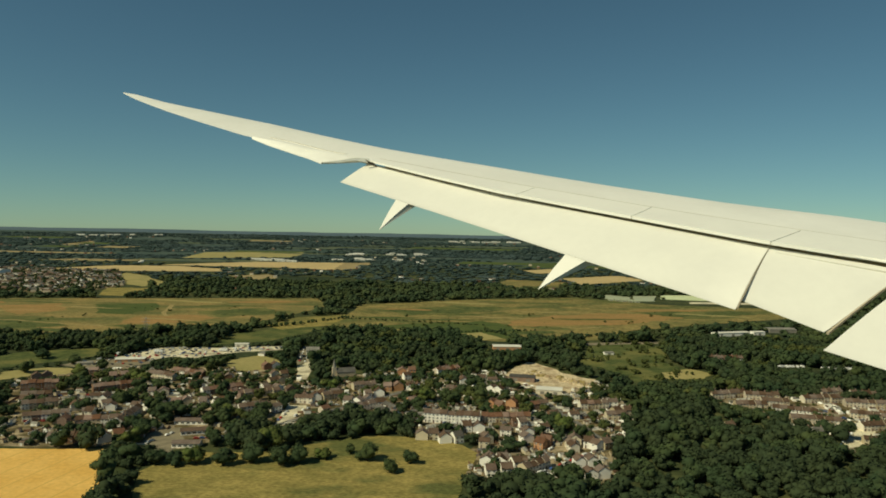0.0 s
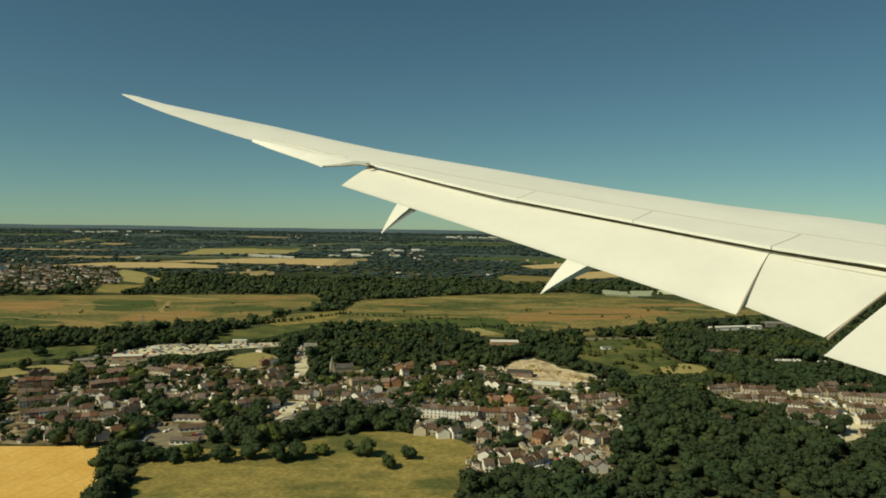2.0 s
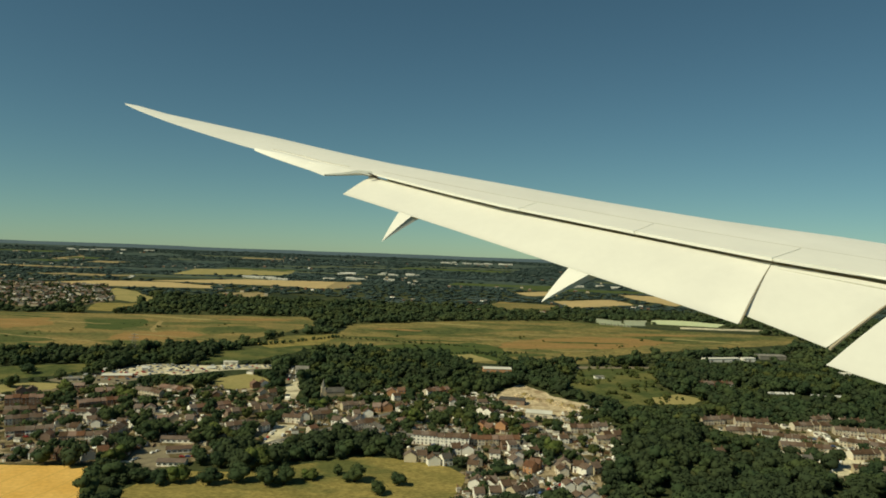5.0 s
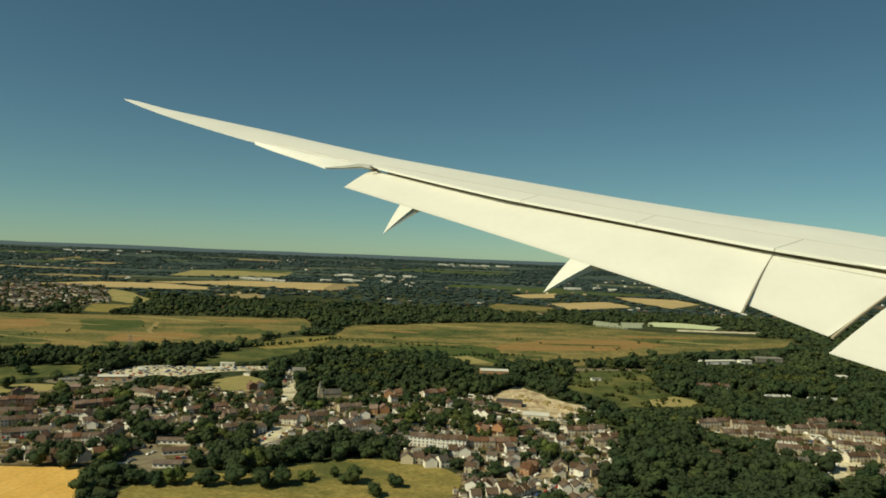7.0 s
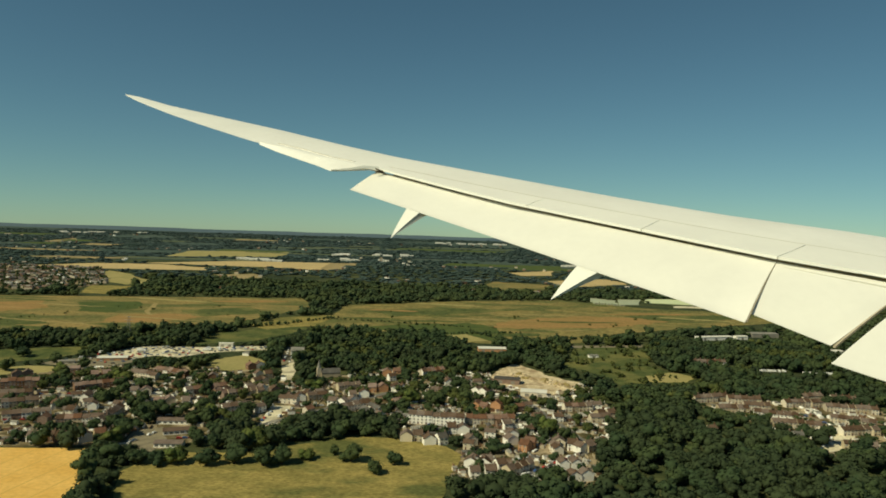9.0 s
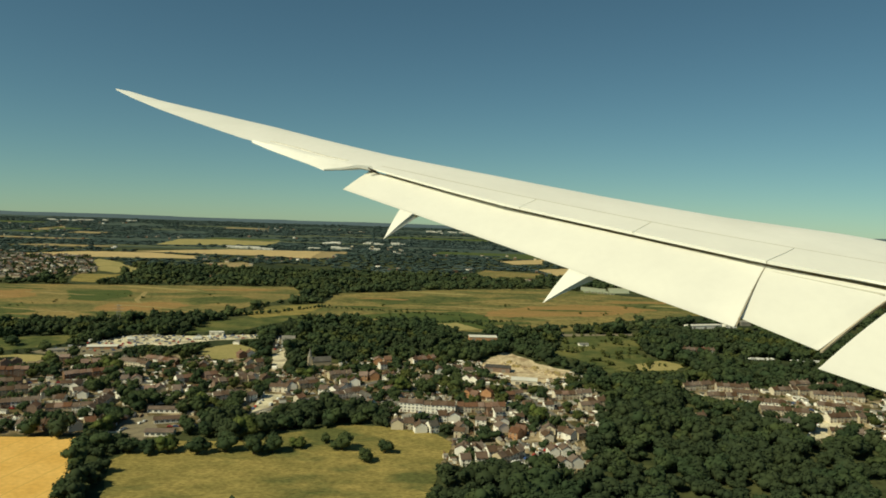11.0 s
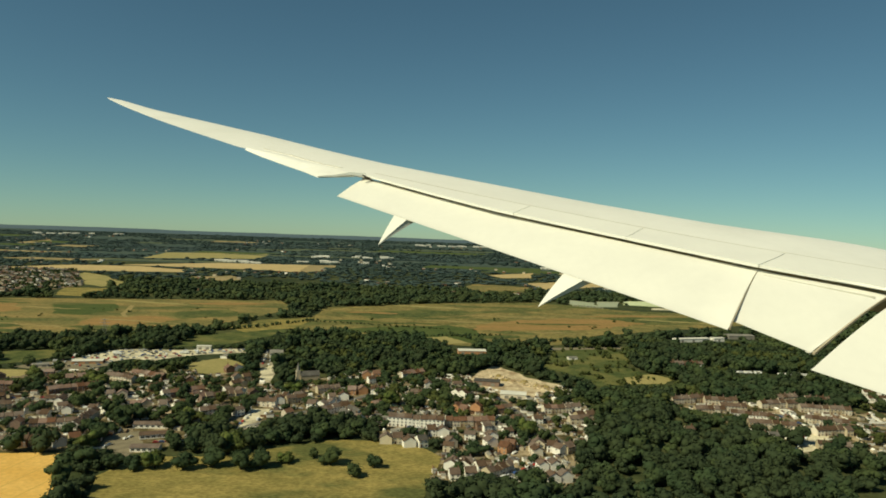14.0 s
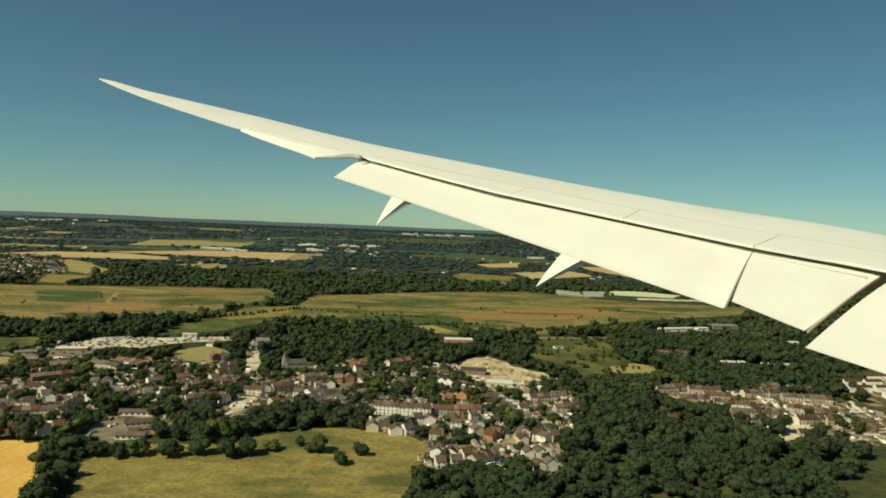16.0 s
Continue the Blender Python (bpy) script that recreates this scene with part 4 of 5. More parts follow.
# church with a pointed spire
ch = empty("church", "stone village church with a pointed grey spire", "church", at=pose(-113, 754, 0, 0, 0, 20))
part("nave", gable_body(20, 8, 5, 9), M["tanbrick"], ch)
part("roof", gable_roof(20.6, 8, 5, 9), M["slate"], ch)
bm = bmesh.new()
box(bm, -2.2, 2.2, -2.2, 2.2, 0, 10, 0.15)
part("tower", bm, M["tanbrick"], ch, m=pose(-12.2, 0, 0))
bm = bmesh.new()
bmesh.ops.create_cone(bm, cap_ends=True, segments=8, radius1=2.3, radius2=0.08, depth=9)
part("spire", bm, M["greyroof"], ch, m=pose(-12.2, 0, 14.5))
HOMES.append((-118, 754, 14))

# far estates: small houses, joined
def small_houses(name, places, label):
    """Many far houses as one mesh with three materials for walls and two for roofs."""
    bm = bmesh.new()
    for x, y, turn, wall, roof, w, d, e, r in places:
        m = pose(x, y, upland(y), 0, 0, turn)
        pts = [(-d / 2, 0), (d / 2, 0), (d / 2, e), (0, r), (-d / 2, e)]
        rings = [[bm.verts.new(m @ Vector((s, a, b))) for a, b in pts] for s in (-w / 2, w / 2)]
        for i in range(5):
            k = (i + 1) % 5
            f = bm.faces.new((rings[0][i], rings[0][k], rings[1][k], rings[1][i]))
            f.material_index = roof if i in (2, 3) else wall
        for ring in rings:
            bm.faces.new(ring).material_index = wall
    bmesh.ops.recalc_face_normals(bm, faces=bm.faces[:])
    ob = part(name, bm, [M["brick"], M["creamwall"], M["render"], M["tile_brown"], M["slate"], M["tanbrick"], M["greyroof"]])
    return tagged(ob, label, "houses", kind="stuff")


rng = random.Random(5)
spots = []
ESTATE = [(-960, 1490), (-700, 1470), (-560, 1200), (-580, 1075), (-690, 1060), (-800, 1200)]
while len(spots) < 250:
    x, y = rng.uniform(-970, -470) * PLAN, rng.uniform(1050, 1490) * PLAN
    if inside([x / PLAN], [y / PLAN], ESTATE)[0]:
        spots.append((x, y, rng.choice((10, 100)) + rng.uniform(-12, 12), rng.choice((0, 0, 0, 1, 2, 5)), rng.choice((3, 3, 4, 4, 6)), rng.uniform(8, 18), 8, 4.6, 7.0))
small_houses("far_houses", spots, "distant housing estate with brown roofs")
spots = []
while len(spots) < 300:
    y = rng.uniform(1550, 3900)
    x = rng.uniform(-0.66, 0.66) * y
    if not any(inside([x], [y], p)[0] for p in OPEN) and noise.noise(Vector((x, y, 0)) * 0.003) > 0.12:
        size = rng.uniform(0.5, 1.15)
        spots.append((x, y, rng.uniform(-30, 30), rng.choice((0, 0, 0, 1, 1, 2)), rng.choice((3, 4, 6)), 12 * size, 8 * size, 5, 7.0))
small_houses("far_houses", spots, "scattered distant houses among the woods")
# the housing estate goes on beyond the last built street
spots = []
for row in range(9):
    y = 418 + 19 * row
    x = 352 + 9 * (row % 3)
    while x < 640:
        turn, wall, roof = rng.uniform(-4, 4) - 4, rng.choice((1, 2, 2, 5, 5, 5)), rng.choice((3, 3, 3, 4))
        for k in range(rng.choice((3, 4, 6))):
            spots.append((x * PLAN, (y + 0.12 * (x - 350)) * PLAN, turn, wall, roof, 6.5, 8.0, 5.0, 7.4))
            x += 5.0
        x += rng.choice((4, 6, 14))
small_houses("terraced_houses", spots, "rows of pale terraced houses with brown roofs")


# ---- vehicles ----
def wheel(parent, x, y, r=0.34):
    bm = bmesh.new()
    bmesh.ops.create_cone(bm, cap_ends=True, segments=12, radius1=r, radius2=r, depth=0.24)
    bmesh.ops.bevel(bm, geom=[e for e in bm.edges if len(e.link_faces) == 2 and abs(e.verts[0].co.z - e.verts[1].co.z) < 0.01], offset=0.03, segments=1, affect="EDGES")
    return part("wheel", bm, M["tyre"], parent, m=pose(x, y, r, 90, 0, 0))


def profile(pts, half):
    """A body pressed out of a side view, narrower at the top."""
    top = max(z for x, z in pts)
    return loft([[(x, s * half * (1 - 0.12 * max(0, z - 0.9) / max(0.1, top - 0.9)), z) for x, z in pts] for s in (-1, 1)])


def car(paint, label):
    c = empty("car", label, "car")
    part("body", profile([(-2.1, 0.35), (2.1, 0.35), (2.15, 0.7), (1.2, 0.92), (0.6, 1.42), (-1.3, 1.45), (-2.0, 0.95)], 0.88), M[paint], c)
    part("windscreen", profile([(0.58, 0.95), (1.16, 0.96), (0.66, 1.38), (0.5, 1.38)], 0.86), M["glass"], c)
    part("side_glass", profile([(-1.7, 0.98), (0.5, 0.98), (0.45, 1.36), (-1.25, 1.38)], 0.90), M["glass"], c)
    for x in (-1.3, 1.3):
        for y in (-0.78, 0.78):
            wheel(c, x, y)
    return c


def van(paint, label):
    c = empty("van", label, "van")
    part("body", profile([(-2.7, 0.4), (2.6, 0.4), (2.65, 1.0), (2.0, 1.25), (1.5, 2.1), (-2.7, 2.2)], 0.98), M[paint], c)
    part("windscreen", profile([(1.55, 1.4), (1.98, 1.3), (1.58, 2.0), (1.42, 2.0)], 0.95), M["glass"], c)
    for x in (-1.7, 1.7):
        for y in (-0.85, 0.85):
            wheel(c, x, y, 0.36)
    return c


def lorry(paint, label):
    c = empty("lorry", label, "lorry")
    bm = bmesh.new()
    box(bm, -6.2, 1.8, -1.25, 1.25, 1.1, 3.9, 0.06)
    part("cargo_box", bm, M[paint], c)
    part("cab", profile([(2.0, 0.6), (4.2, 0.6), (4.25, 1.8), (3.9, 3.1), (2.0, 3.2)], 1.2), M["car_white"], c)
    part("windscreen", profile([(3.9, 1.9), (4.28, 1.9), (3.98, 2.9), (3.8, 2.9)], 1.1), M["glass"], c)
    bm = bmesh.new()
    box(bm, -6.0, 3.6, -0.5, 0.5, 0.7, 1.1)
    part("chassis", bm, M["tyre"], c)
    for x in (-5, -3.8, 3.2):
        for y in (-1.05, 1.05):
            wheel(c, x, y, 0.5)
    return c


CARS = [car("car_white", "white car parked beside houses"), car("car_silver", "silver car parked beside houses"), car("car_black", "black car parked beside houses"), car("car_red", "red car parked beside houses"), car("car_blue", "dark blue car parked beside houses")]
VANS = [van("car_white", "white delivery van standing parked"), van("car_silver", "silver delivery van standing parked")]
LORRIES = [lorry("car_white", "lorry with a white box body"), lorry("car_silver", "lorry with a grey box body"), lorry("whiteroof", "lorry with a pale box body")]
YARD = [(-321, 578), (-314, 590), (-302, 604), (-283, 643), (-269, 659), (-225, 661), (-160, 677), (-157, 663), (-195, 649), (-215, 632), (-226, 618), (-247, 622), (-257, 596), (-270, 576), (-293, 569)]
rng = random.Random(21)
spots = []
while len(spots) < 120:
    x, y = rng.uniform(-330, -160) * PLAN, rng.uniform(582, 684) * PLAN
    if inside([x / PLAN], [y / PLAN], YARD)[0] and all(math.hypot(x - a, y - b) > 6.0 for a, b in spots) and all(math.hypot(x - a, y - b) > r * 0.8 for a, b, r in HOMES):
        spots.append((x, y))
        kind = rng.choice(LORRIES[:1] + VANS + CARS + CARS[1:] + CARS[1:])
        tagged(place(kind, pose(x, y, 0.2, 0, 0, rng.choice((5, 95, 185)) + rng.uniform(-6, 6))), group="vehicles in the yard")


def parked(x0, y0, x1, y1, n, turn):
    """Cars along a kerb."""
    for i in range(n):
        s = (i + rng.uniform(0.1, 0.9)) / n
        tagged(place(rng.choice(CARS + CARS[:2] + VANS[:1]), pose((x0 + (x1 - x0) * s) * PLAN, (y0 + (y1 - y0) * s) * PLAN, 0.2, 0, 0, turn + rng.uniform(-5, 5))), group="parked cars")


parked(45, 352, 88, 396, 12, 45)
parked(36, 362, 70, 410, 8, 50)
parked(-172, 376, -160, 408, 5, 70)
parked(-148, 395, -120, 402, 6, 10)
parked(228, 410, 262, 452, 8, 55)
parked(-100, 428, -96, 462, 4, 85)
parked(-5, 436, 24, 434, 6, 0)
parked(-285, 478, -235, 486, 8, 8)
parked(-240, 455, -205, 462, 6, 5)
parked(-236, 390, -190, 398, 6, 5)
parked(200, 500, 270, 478, 9, -18)
parked(215, 482, 290, 458, 9, -18)
parked(-90, 470, -60, 476, 5, 5)
parked(-40, 455, -20, 520, 7, 75)
parked(48, 352, 82, 354, 8, 5)
parked(60, 374, 86, 378, 7, 10)
parked(38, 374, 58, 382, 6, 20)
parked(68, 406, 96, 409, 7, 5)
parked(-95, 452, -90, 500, 6, 80)
parked(-262, 420, -200, 428, 8, 8)
parked(-130, 396, -110, 410, 5, 30)
parked(-131, 606, -140, 672, 8, 80)
parked(-126, 606, -134, 672, 7, 75)
parked(-107, 432, -105, 466, 5, 85)
parked(238, 424, 264, 456, 9, 55)
parked(-226, 440, -198, 446, 6, 8)
parked(-100, 500, -60, 506, 6, 5)
parked(2, 408, 30, 410, 6, 5)
parked(60, 400, 64, 440, 6, 85)
for stock in (CARS, VANS, LORRIES):
    for h in stock:
        if h not in USED:
            for o in (*h.children_recursive, h):
                bpy.data.objects.remove(o)


def caravan(label):
    """A white holiday caravan on two wheels."""
    c = empty("caravan", label, "caravan")
    part("body", profile([(-3.2, 0.5), (3.0, 0.5), (3.2, 1.5), (2.8, 2.6), (-2.9, 2.7), (-3.3, 1.6)], 1.15), M["car_white"], c)
    part("side_glass", profile([(-2.2, 1.4), (2.2, 1.4), (2.1, 2.1), (-2.1, 2.1)], 1.17), M["glass"], c)
    for y in (-1.0, 1.0):
        wheel(c, 0, y)
    return c


CARAVAN = caravan("white caravan parked in a row among trees")
for x0, y0, x1, y1, n in ((276, 628, 314, 630, 9), (328, 625, 360, 624, 8)):
    for i in range(n):
        s = (i + rng.uniform(0.2, 0.8)) / n
        tagged(place(CARAVAN, pose((x0 + (x1 - x0) * s) * PLAN, (y0 + (y1 - y0) * s) * PLAN, 0, 0, 0, rng.choice((0, 90)) + rng.uniform(-15, 15))), group="caravans")
for a, b in (((272, 613), (318, 634)), ((326, 609), (364, 629)), ((234, 634), (270, 652)), ((290, 772), (362, 800)), ((262, 1072), (450, 1112)), ((-222, 628), (-166, 650)), ((330, 806), (404, 818))):
    OPEN.append([(a[0] * PLAN, a[1] * PLAN), (b[0] * PLAN, a[1] * PLAN), (b[0] * PLAN, b[1] * PLAN), (a[0] * PLAN, b[1] * PLAN)])
# further places kept in the camera's view
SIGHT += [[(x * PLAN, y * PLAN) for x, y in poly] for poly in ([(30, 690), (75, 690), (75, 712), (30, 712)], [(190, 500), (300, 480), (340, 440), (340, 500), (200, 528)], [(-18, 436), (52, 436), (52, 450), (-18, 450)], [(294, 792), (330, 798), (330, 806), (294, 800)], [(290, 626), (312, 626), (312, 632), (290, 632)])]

# ---- roads ----
def road(x0, y0, x1, y1, width, material="asphalt"):
    d = Vector((x1 - x0, y1 - y0, 0)).normalized()
    q = Vector((-d.y, d.x, 0)) * width / 2 / PLAN
    poly = [(x0 + q.x, y0 + q.y), (x1 + q.x, y1 + q.y), (x1 - q.x, y1 - q.y), (x0 - q.x, y0 - q.y)]
    OPEN.append([(x * PLAN, y * PLAN) for x, y in poly])
    return sheet("road", poly, M[material], 0.12 + 0.007 * (len(OPEN) % 40), "grey asphalt village road", "road", 0.6)


road(40, 345, 92, 400, 7)
road(92, 400, 60, 520, 6)
road(-290, 474, -190, 490, 6)
road(-245, 450, -110, 470, 6)
road(-240, 388, -180, 400, 6)
road(-110, 420, -20, 530, 6)
road(-10, 432, 60, 430, 6)
road(200, 508, 330, 464, 6)
road(210, 486, 330, 446, 6)
road(228, 400, 262, 480, 7, "paving")

# ---- a lattice pylon on the meadow ----
py = empty("pylon", "grey steel lattice electricity pylon on the meadow", "pylon", at=pose(-420, 962, 0))
for sx in (-1, 1):
    for sy in (-1, 1):
        part("leg", loft([[(sx * 3 + a, sy * 3 + b, 0) for a, b in ((-.15, -.15), (.15, -.15), (.15, .15), (-.15, .15))], [(sx * 0.5 + a, sy * 0.5 + b, 27) for a, b in ((-.1, -.1), (.1, -.1), (.1, .1), (-.1, .1))]]), M["steel"], py)
for z, w in ((17, 5.5), (21, 7), (25, 5)):
    bm = bmesh.new()
    box(bm, -w, w, -0.15, 0.15, z, z + 0.35)
    part("crossarm", bm, M["steel"], py)

# ---- rubble on the building site ----
rng = random.Random(8)
for i in range(60):
    s = rng.random()
    x, y = 90 + 55 * s + rng.uniform(-7, 7), 790 - 62 * s + rng.uniform(-9, 9)
    bm = bmesh.new()
    bmesh.ops.create_icosphere(bm, subdivisions=3, radius=1)
    r, hgt = rng.uniform(1.2, 4.2), rng.uniform(0.8, 2.6)
    for v in bm.verts:
        k = 1 + 0.5 * noise.noise(v.co * 2.3 + Vector((i * 7, 0, 0)))
        v.co = Vector((v.co.x * r * k, v.co.y * r * k, max(-0.1, v.co.z * hgt * k)))
    ob = part("earth_mound", bm, M["sand" if i % 3 else "path"])
    ob.matrix_basis = pose(x, y, 0.2)
    tagged(ob, "mound of sandy rubble on bare ground", "mound", "rubble mounds")


# ---- trees ----
def icosahedron():
    bm = bmesh.new()
    bmesh.ops.create_icosphere(bm, subdivisions=1, radius=1)
    v = np.array([p.co[:] for p in bm.verts])
    f = np.array([[q.index for q in p.verts] for p in bm.faces])
    bm.free()
    return v, f


ICO_V, ICO_F = icosahedron()


def crown(seed, leaves, lobes, size):
    """A crown one metre wide and high of leaf clumps round a few dark lobes, its foot at z = 0."""
    g = np.random.default_rng(seed)
    vs, fs, base = [], [], 0
    centre, rad = [], []
    for i in range(lobes):
        a, q = g.uniform(0, 2 * math.pi), math.sqrt(g.uniform(0, 1)) * 0.30
        centre.append((q * math.cos(a), q * math.sin(a), g.uniform(0.34, 0.72)))
        rad.append(g.uniform(0.12, 0.23))
    centre[0], rad[0] = (0, 0, 0.46), 0.31
    for c, r in zip(centre, rad):
        v = ICO_V * np.array([r, r, r * 1.05]) * 0.86 * (1 + g.normal(0, 0.10, (len(ICO_V), 1))) + np.array(c)
        vs.append(v)
        fs.append(ICO_F + base)
        base += len(v)
    pick = g.integers(0, lobes, leaves)
    d = g.normal(0, 1, (leaves, 3))
    d[:, 2] += 0.35
    d /= np.linalg.norm(d, axis=1)[:, None]
    r = np.array(rad)[pick] * g.uniform(0.74, 1.2, leaves)
    p = np.array(centre)[pick] + d * r[:, None]
    nrm = d + g.normal(0, 0.30, (leaves, 3))
    nrm /= np.linalg.norm(nrm, axis=1)[:, None]
    t = np.cross(nrm, g.normal(0, 1, (leaves, 3)))
    t /= np.linalg.norm(t, axis=1)[:, None]
    b = np.cross(nrm, t)
    s = size * g.uniform(0.6, 1.3, leaves)[:, None]
    quad = np.stack([p - t * s, p - b * s * 0.7 + nrm * s * 0.2, p + t * s, p + b * s * 0.7 + nrm * s * 0.2], 1).reshape(-1, 3)
    k = np.arange(leaves)[:, None] * 4 + base
    fs.append(np.concatenate([k + np.array([[0, 1, 2]]), k + np.array([[0, 2, 3]])], 0))
    vs.append(quad)
    return np.concatenate(vs), np.concatenate(fs)


NEAR = [crown(i, 200, 10, 0.054) for i in range(8)]
HALF = [crown(60 + i, 90, 9, 0.078) for i in range(8)]
FULL = [crown(80 + i, 46, 8, 0.100) for i in range(8)]
MID = [crown(20 + i, 32, 4, 0.13) for i in range(6)]
LOW = [crown(40 + i, 12, 3, 0.17) for i in range(6)]


def woods(name, places, stock, material, label, seed=0):
    """Many trees as one mesh: rows of x, y, width, height and, for far clumps flattened to fit the camera's view,
    depth.
    """
    g = np.random.default_rng(seed)
    vs, fs, base = [], [], 0
    for x, y, w, h, *deep in places:
        v, f = stock[g.integers(len(stock))]
        a = g.uniform(0, 2 * math.pi)
        rot = np.array([[math.cos(a), math.sin(a), 0], [-math.sin(a), math.cos(a), 0], [0, 0, 1]])
        vs.append(v @ rot * np.array([w, deep[0] if deep else w, h]) + np.array([x, y, upland(y) - 0.12 * h]))
        fs.append(f + base)
        base += len(v)
    return tagged(np_mesh(name, np.concatenate(vs), np.concatenate(fs), material), label, "trees", kind="stuff")


g = np.random.default_rng(3)


def scatter(y0, y1, gap, half=0.68):
    """A jittered grid over the wedge of country that is seen."""
    ys = np.arange(y0, y1, gap)
    out = []
    for y in ys:
        xs = np.arange(-half * y, half * y, gap)
        out.append(np.stack([xs, np.full_like(xs, y)], 1))
    p = np.concatenate(out)
    return p + g.uniform(-0.45, 0.45, p.shape) * gap


def clear(p, pad=0.0, front=0.0):
    """Places on no field, road, yard or house."""
    ok = np.ones(len(p), bool)
    for poly in OPEN:
        ok &= ~inside(p[:, 0], p[:, 1], poly) & ~inside(p[:, 0], p[:, 1] + front, poly)
    for x, y, r in HOMES:
        ok &= np.hypot(p[:, 0] - x, (p[:, 1] - y + 3) * 0.85) > r + pad + 1.0
    return ok


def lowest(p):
    """How tall trees may stand at these places: capped so the camera sees the yards behind."""
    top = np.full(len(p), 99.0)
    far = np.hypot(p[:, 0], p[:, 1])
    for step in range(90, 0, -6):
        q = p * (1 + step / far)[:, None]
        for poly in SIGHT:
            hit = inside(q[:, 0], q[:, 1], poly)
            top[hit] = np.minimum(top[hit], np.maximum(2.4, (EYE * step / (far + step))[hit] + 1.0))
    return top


VILLAGE = [
    [(-345, 545), (-280, 570), (-140, 590), (-90, 510), (-90, 420), (-150, 380), (-250, 375)],
    [(-120, 520), (-30, 600), (10, 540), (-20, 440), (-70, 430)],
    [(-25, 460), (10, 590), (120, 560), (122, 455), (96, 400), (82, 340), (0, 340), (18, 400), (-20, 410)],
    [(186, 530), (330, 500), (340, 420), (255, 395), (205, 470)],
    [(342, 405), (660, 440), (670, 620), (342, 580)],
]
VILLAGE = [[(x * PLAN, y * PLAN) for x, y in poly] for poly in VILLAGE]
for i, poly in enumerate(VILLAGE):
    sheet("gardens", [(x / PLAN, y / PLAN) for x, y in poly], M["garden"], 0.05 + 0.012 * i, "dry gardens and yards between the houses", "ground", 9)


def garden_shed(w, d, wall, roof, label):
    """A garage or garden shed with a pitched roof and a door."""
    s = empty("garden_shed", label, "garden shed", "outbuildings")
    part("wall", gable_body(w, d, 2.4, 3.3), M[wall], s)
    part("roof", gable_roof(w + 0.3, d, 2.4, 3.3, 0.2, 0.1), M[roof], s)
    bm = bmesh.new()
    box(bm, -0.6, 0.6, -0.05, 0.05, 0, 2.0, 0.02)
    part("door", bm, M["frame"], s, m=pose(0, -d / 2 - 0.04, 0))
    return s


SHEDS = [garden_shed(5.5, 3.2, "render", "greyroof", "small white garage with a grey roof"), garden_shed(4.0, 3.0, "tanbrick", "tile_brown", "small buff brick garden shed"), garden_shed(6.5, 4.0, "brick", "slate", "small brick outbuilding behind a house"), garden_shed(3.2, 2.6, "creamwall", "greyroof", "small cream garden shed with a grey roof")]
rng = random.Random(14)
spots = []
rest = []
while len(spots) + len(rest) < 860:
    poly = VILLAGE[rng.choice((0, 0, 1, 2, 2, 2, 2, 3))]
    x, y = rng.uniform(min(a for a, b in poly), max(a for a, b in poly)), rng.uniform(min(b for a, b in poly), max(b for a, b in poly))
    if inside([x], [y], poly)[0] and clear(np.array([[x, y]]), 1.0)[0]:
        turn = rng.choice((0, 10, 90, 100)) + rng.uniform(-10, 10)
        if y < 640 and len(spots) < 230:
            spots.append((x, y))
            place(SHEDS[len(spots) % 4], pose(x, y, 0, 0, 0, turn))
        else:
            rest.append((x, y, turn, rng.choice((0, 1, 2, 2, 2, 5)), rng.choice((3, 3, 4, 6, 6, 2)), rng.uniform(2.5, 6.5), rng.uniform(2.5, 5), 2.4, 3.4))
small_houses("outbuildings", rest, "garden sheds, garages and extensions behind houses")
# garden fences and walls
bm = bmesh.new()
count = 0
while count < 760:
    poly = VILLAGE[rng.choice((0, 0, 1, 2, 2, 3))]
    x, y = rng.uniform(min(a for a, b in poly), max(a for a, b in poly)), rng.uniform(min(b for a, b in poly), max(b for a, b in poly))
    if not inside([x], [y], poly)[0] or not clear(np.array([[x, y]]), -1.0)[0]:
        continue
    count += 1
    m = pose(x, y, 0, 0, 0, rng.choice((5, 95, 12, 85)) + rng.uniform(-6, 6))
    w, h = rng.uniform(2.5, 9), rng.uniform(1.2, 2.1)
    corners = [[bm.verts.new(m @ Vector((sx * w, sy * 0.1, z))) for sx, sy in ((-1, -1), (1, -1), (1, 1), (-1, 1))] for z in (0, h)]
    kind = rng.choice((0, 1, 1, 2, 2))
    for i in range(4):
        bm.faces.new((corners[0][i], corners[0][(i + 1) % 4], corners[1][(i + 1) % 4], corners[1][i])).material_index = kind
    bm.faces.new(corners[1]).material_index = kind
tagged(part("garden_fences", bm, [M["brick"], M["tanbrick"], M["render"]]), "pale and brown garden fences and low walls", "fences", kind="stuff")
p = scatter(385, 1020, 9.8)
ok = clear(p, 0.4, 11.0)
town = np.zeros(len(p), bool)
for poly in VILLAGE:
    town |= inside(p[:, 0], p[:, 1], poly)
grove = np.array([noise.noise(Vector((x * 0.012, y * 0.012, 9.0))) for x, y in p])
ok &= ~town | (g.uniform(0, 1, len(p)) < 0.84 + 0.6 * grove)
ok &= town | (g.uniform(0, 1, len(p)) < 0.66)
p, town = p[ok], town[ok]
lump = np.array([noise.noise(Vector((x * 0.02, y * 0.02, 4.0))) for x, y in p])
w = np.where(town, 4.8 + 12 * g.uniform(0, 1, len(p)) ** 1.6 * (1 + 0.8 * np.clip(grove[ok], -1, 1)), (12 + 13 * g.uniform(0, 1, len(p)) ** 1.4) * (1 + 0.35 * lump))
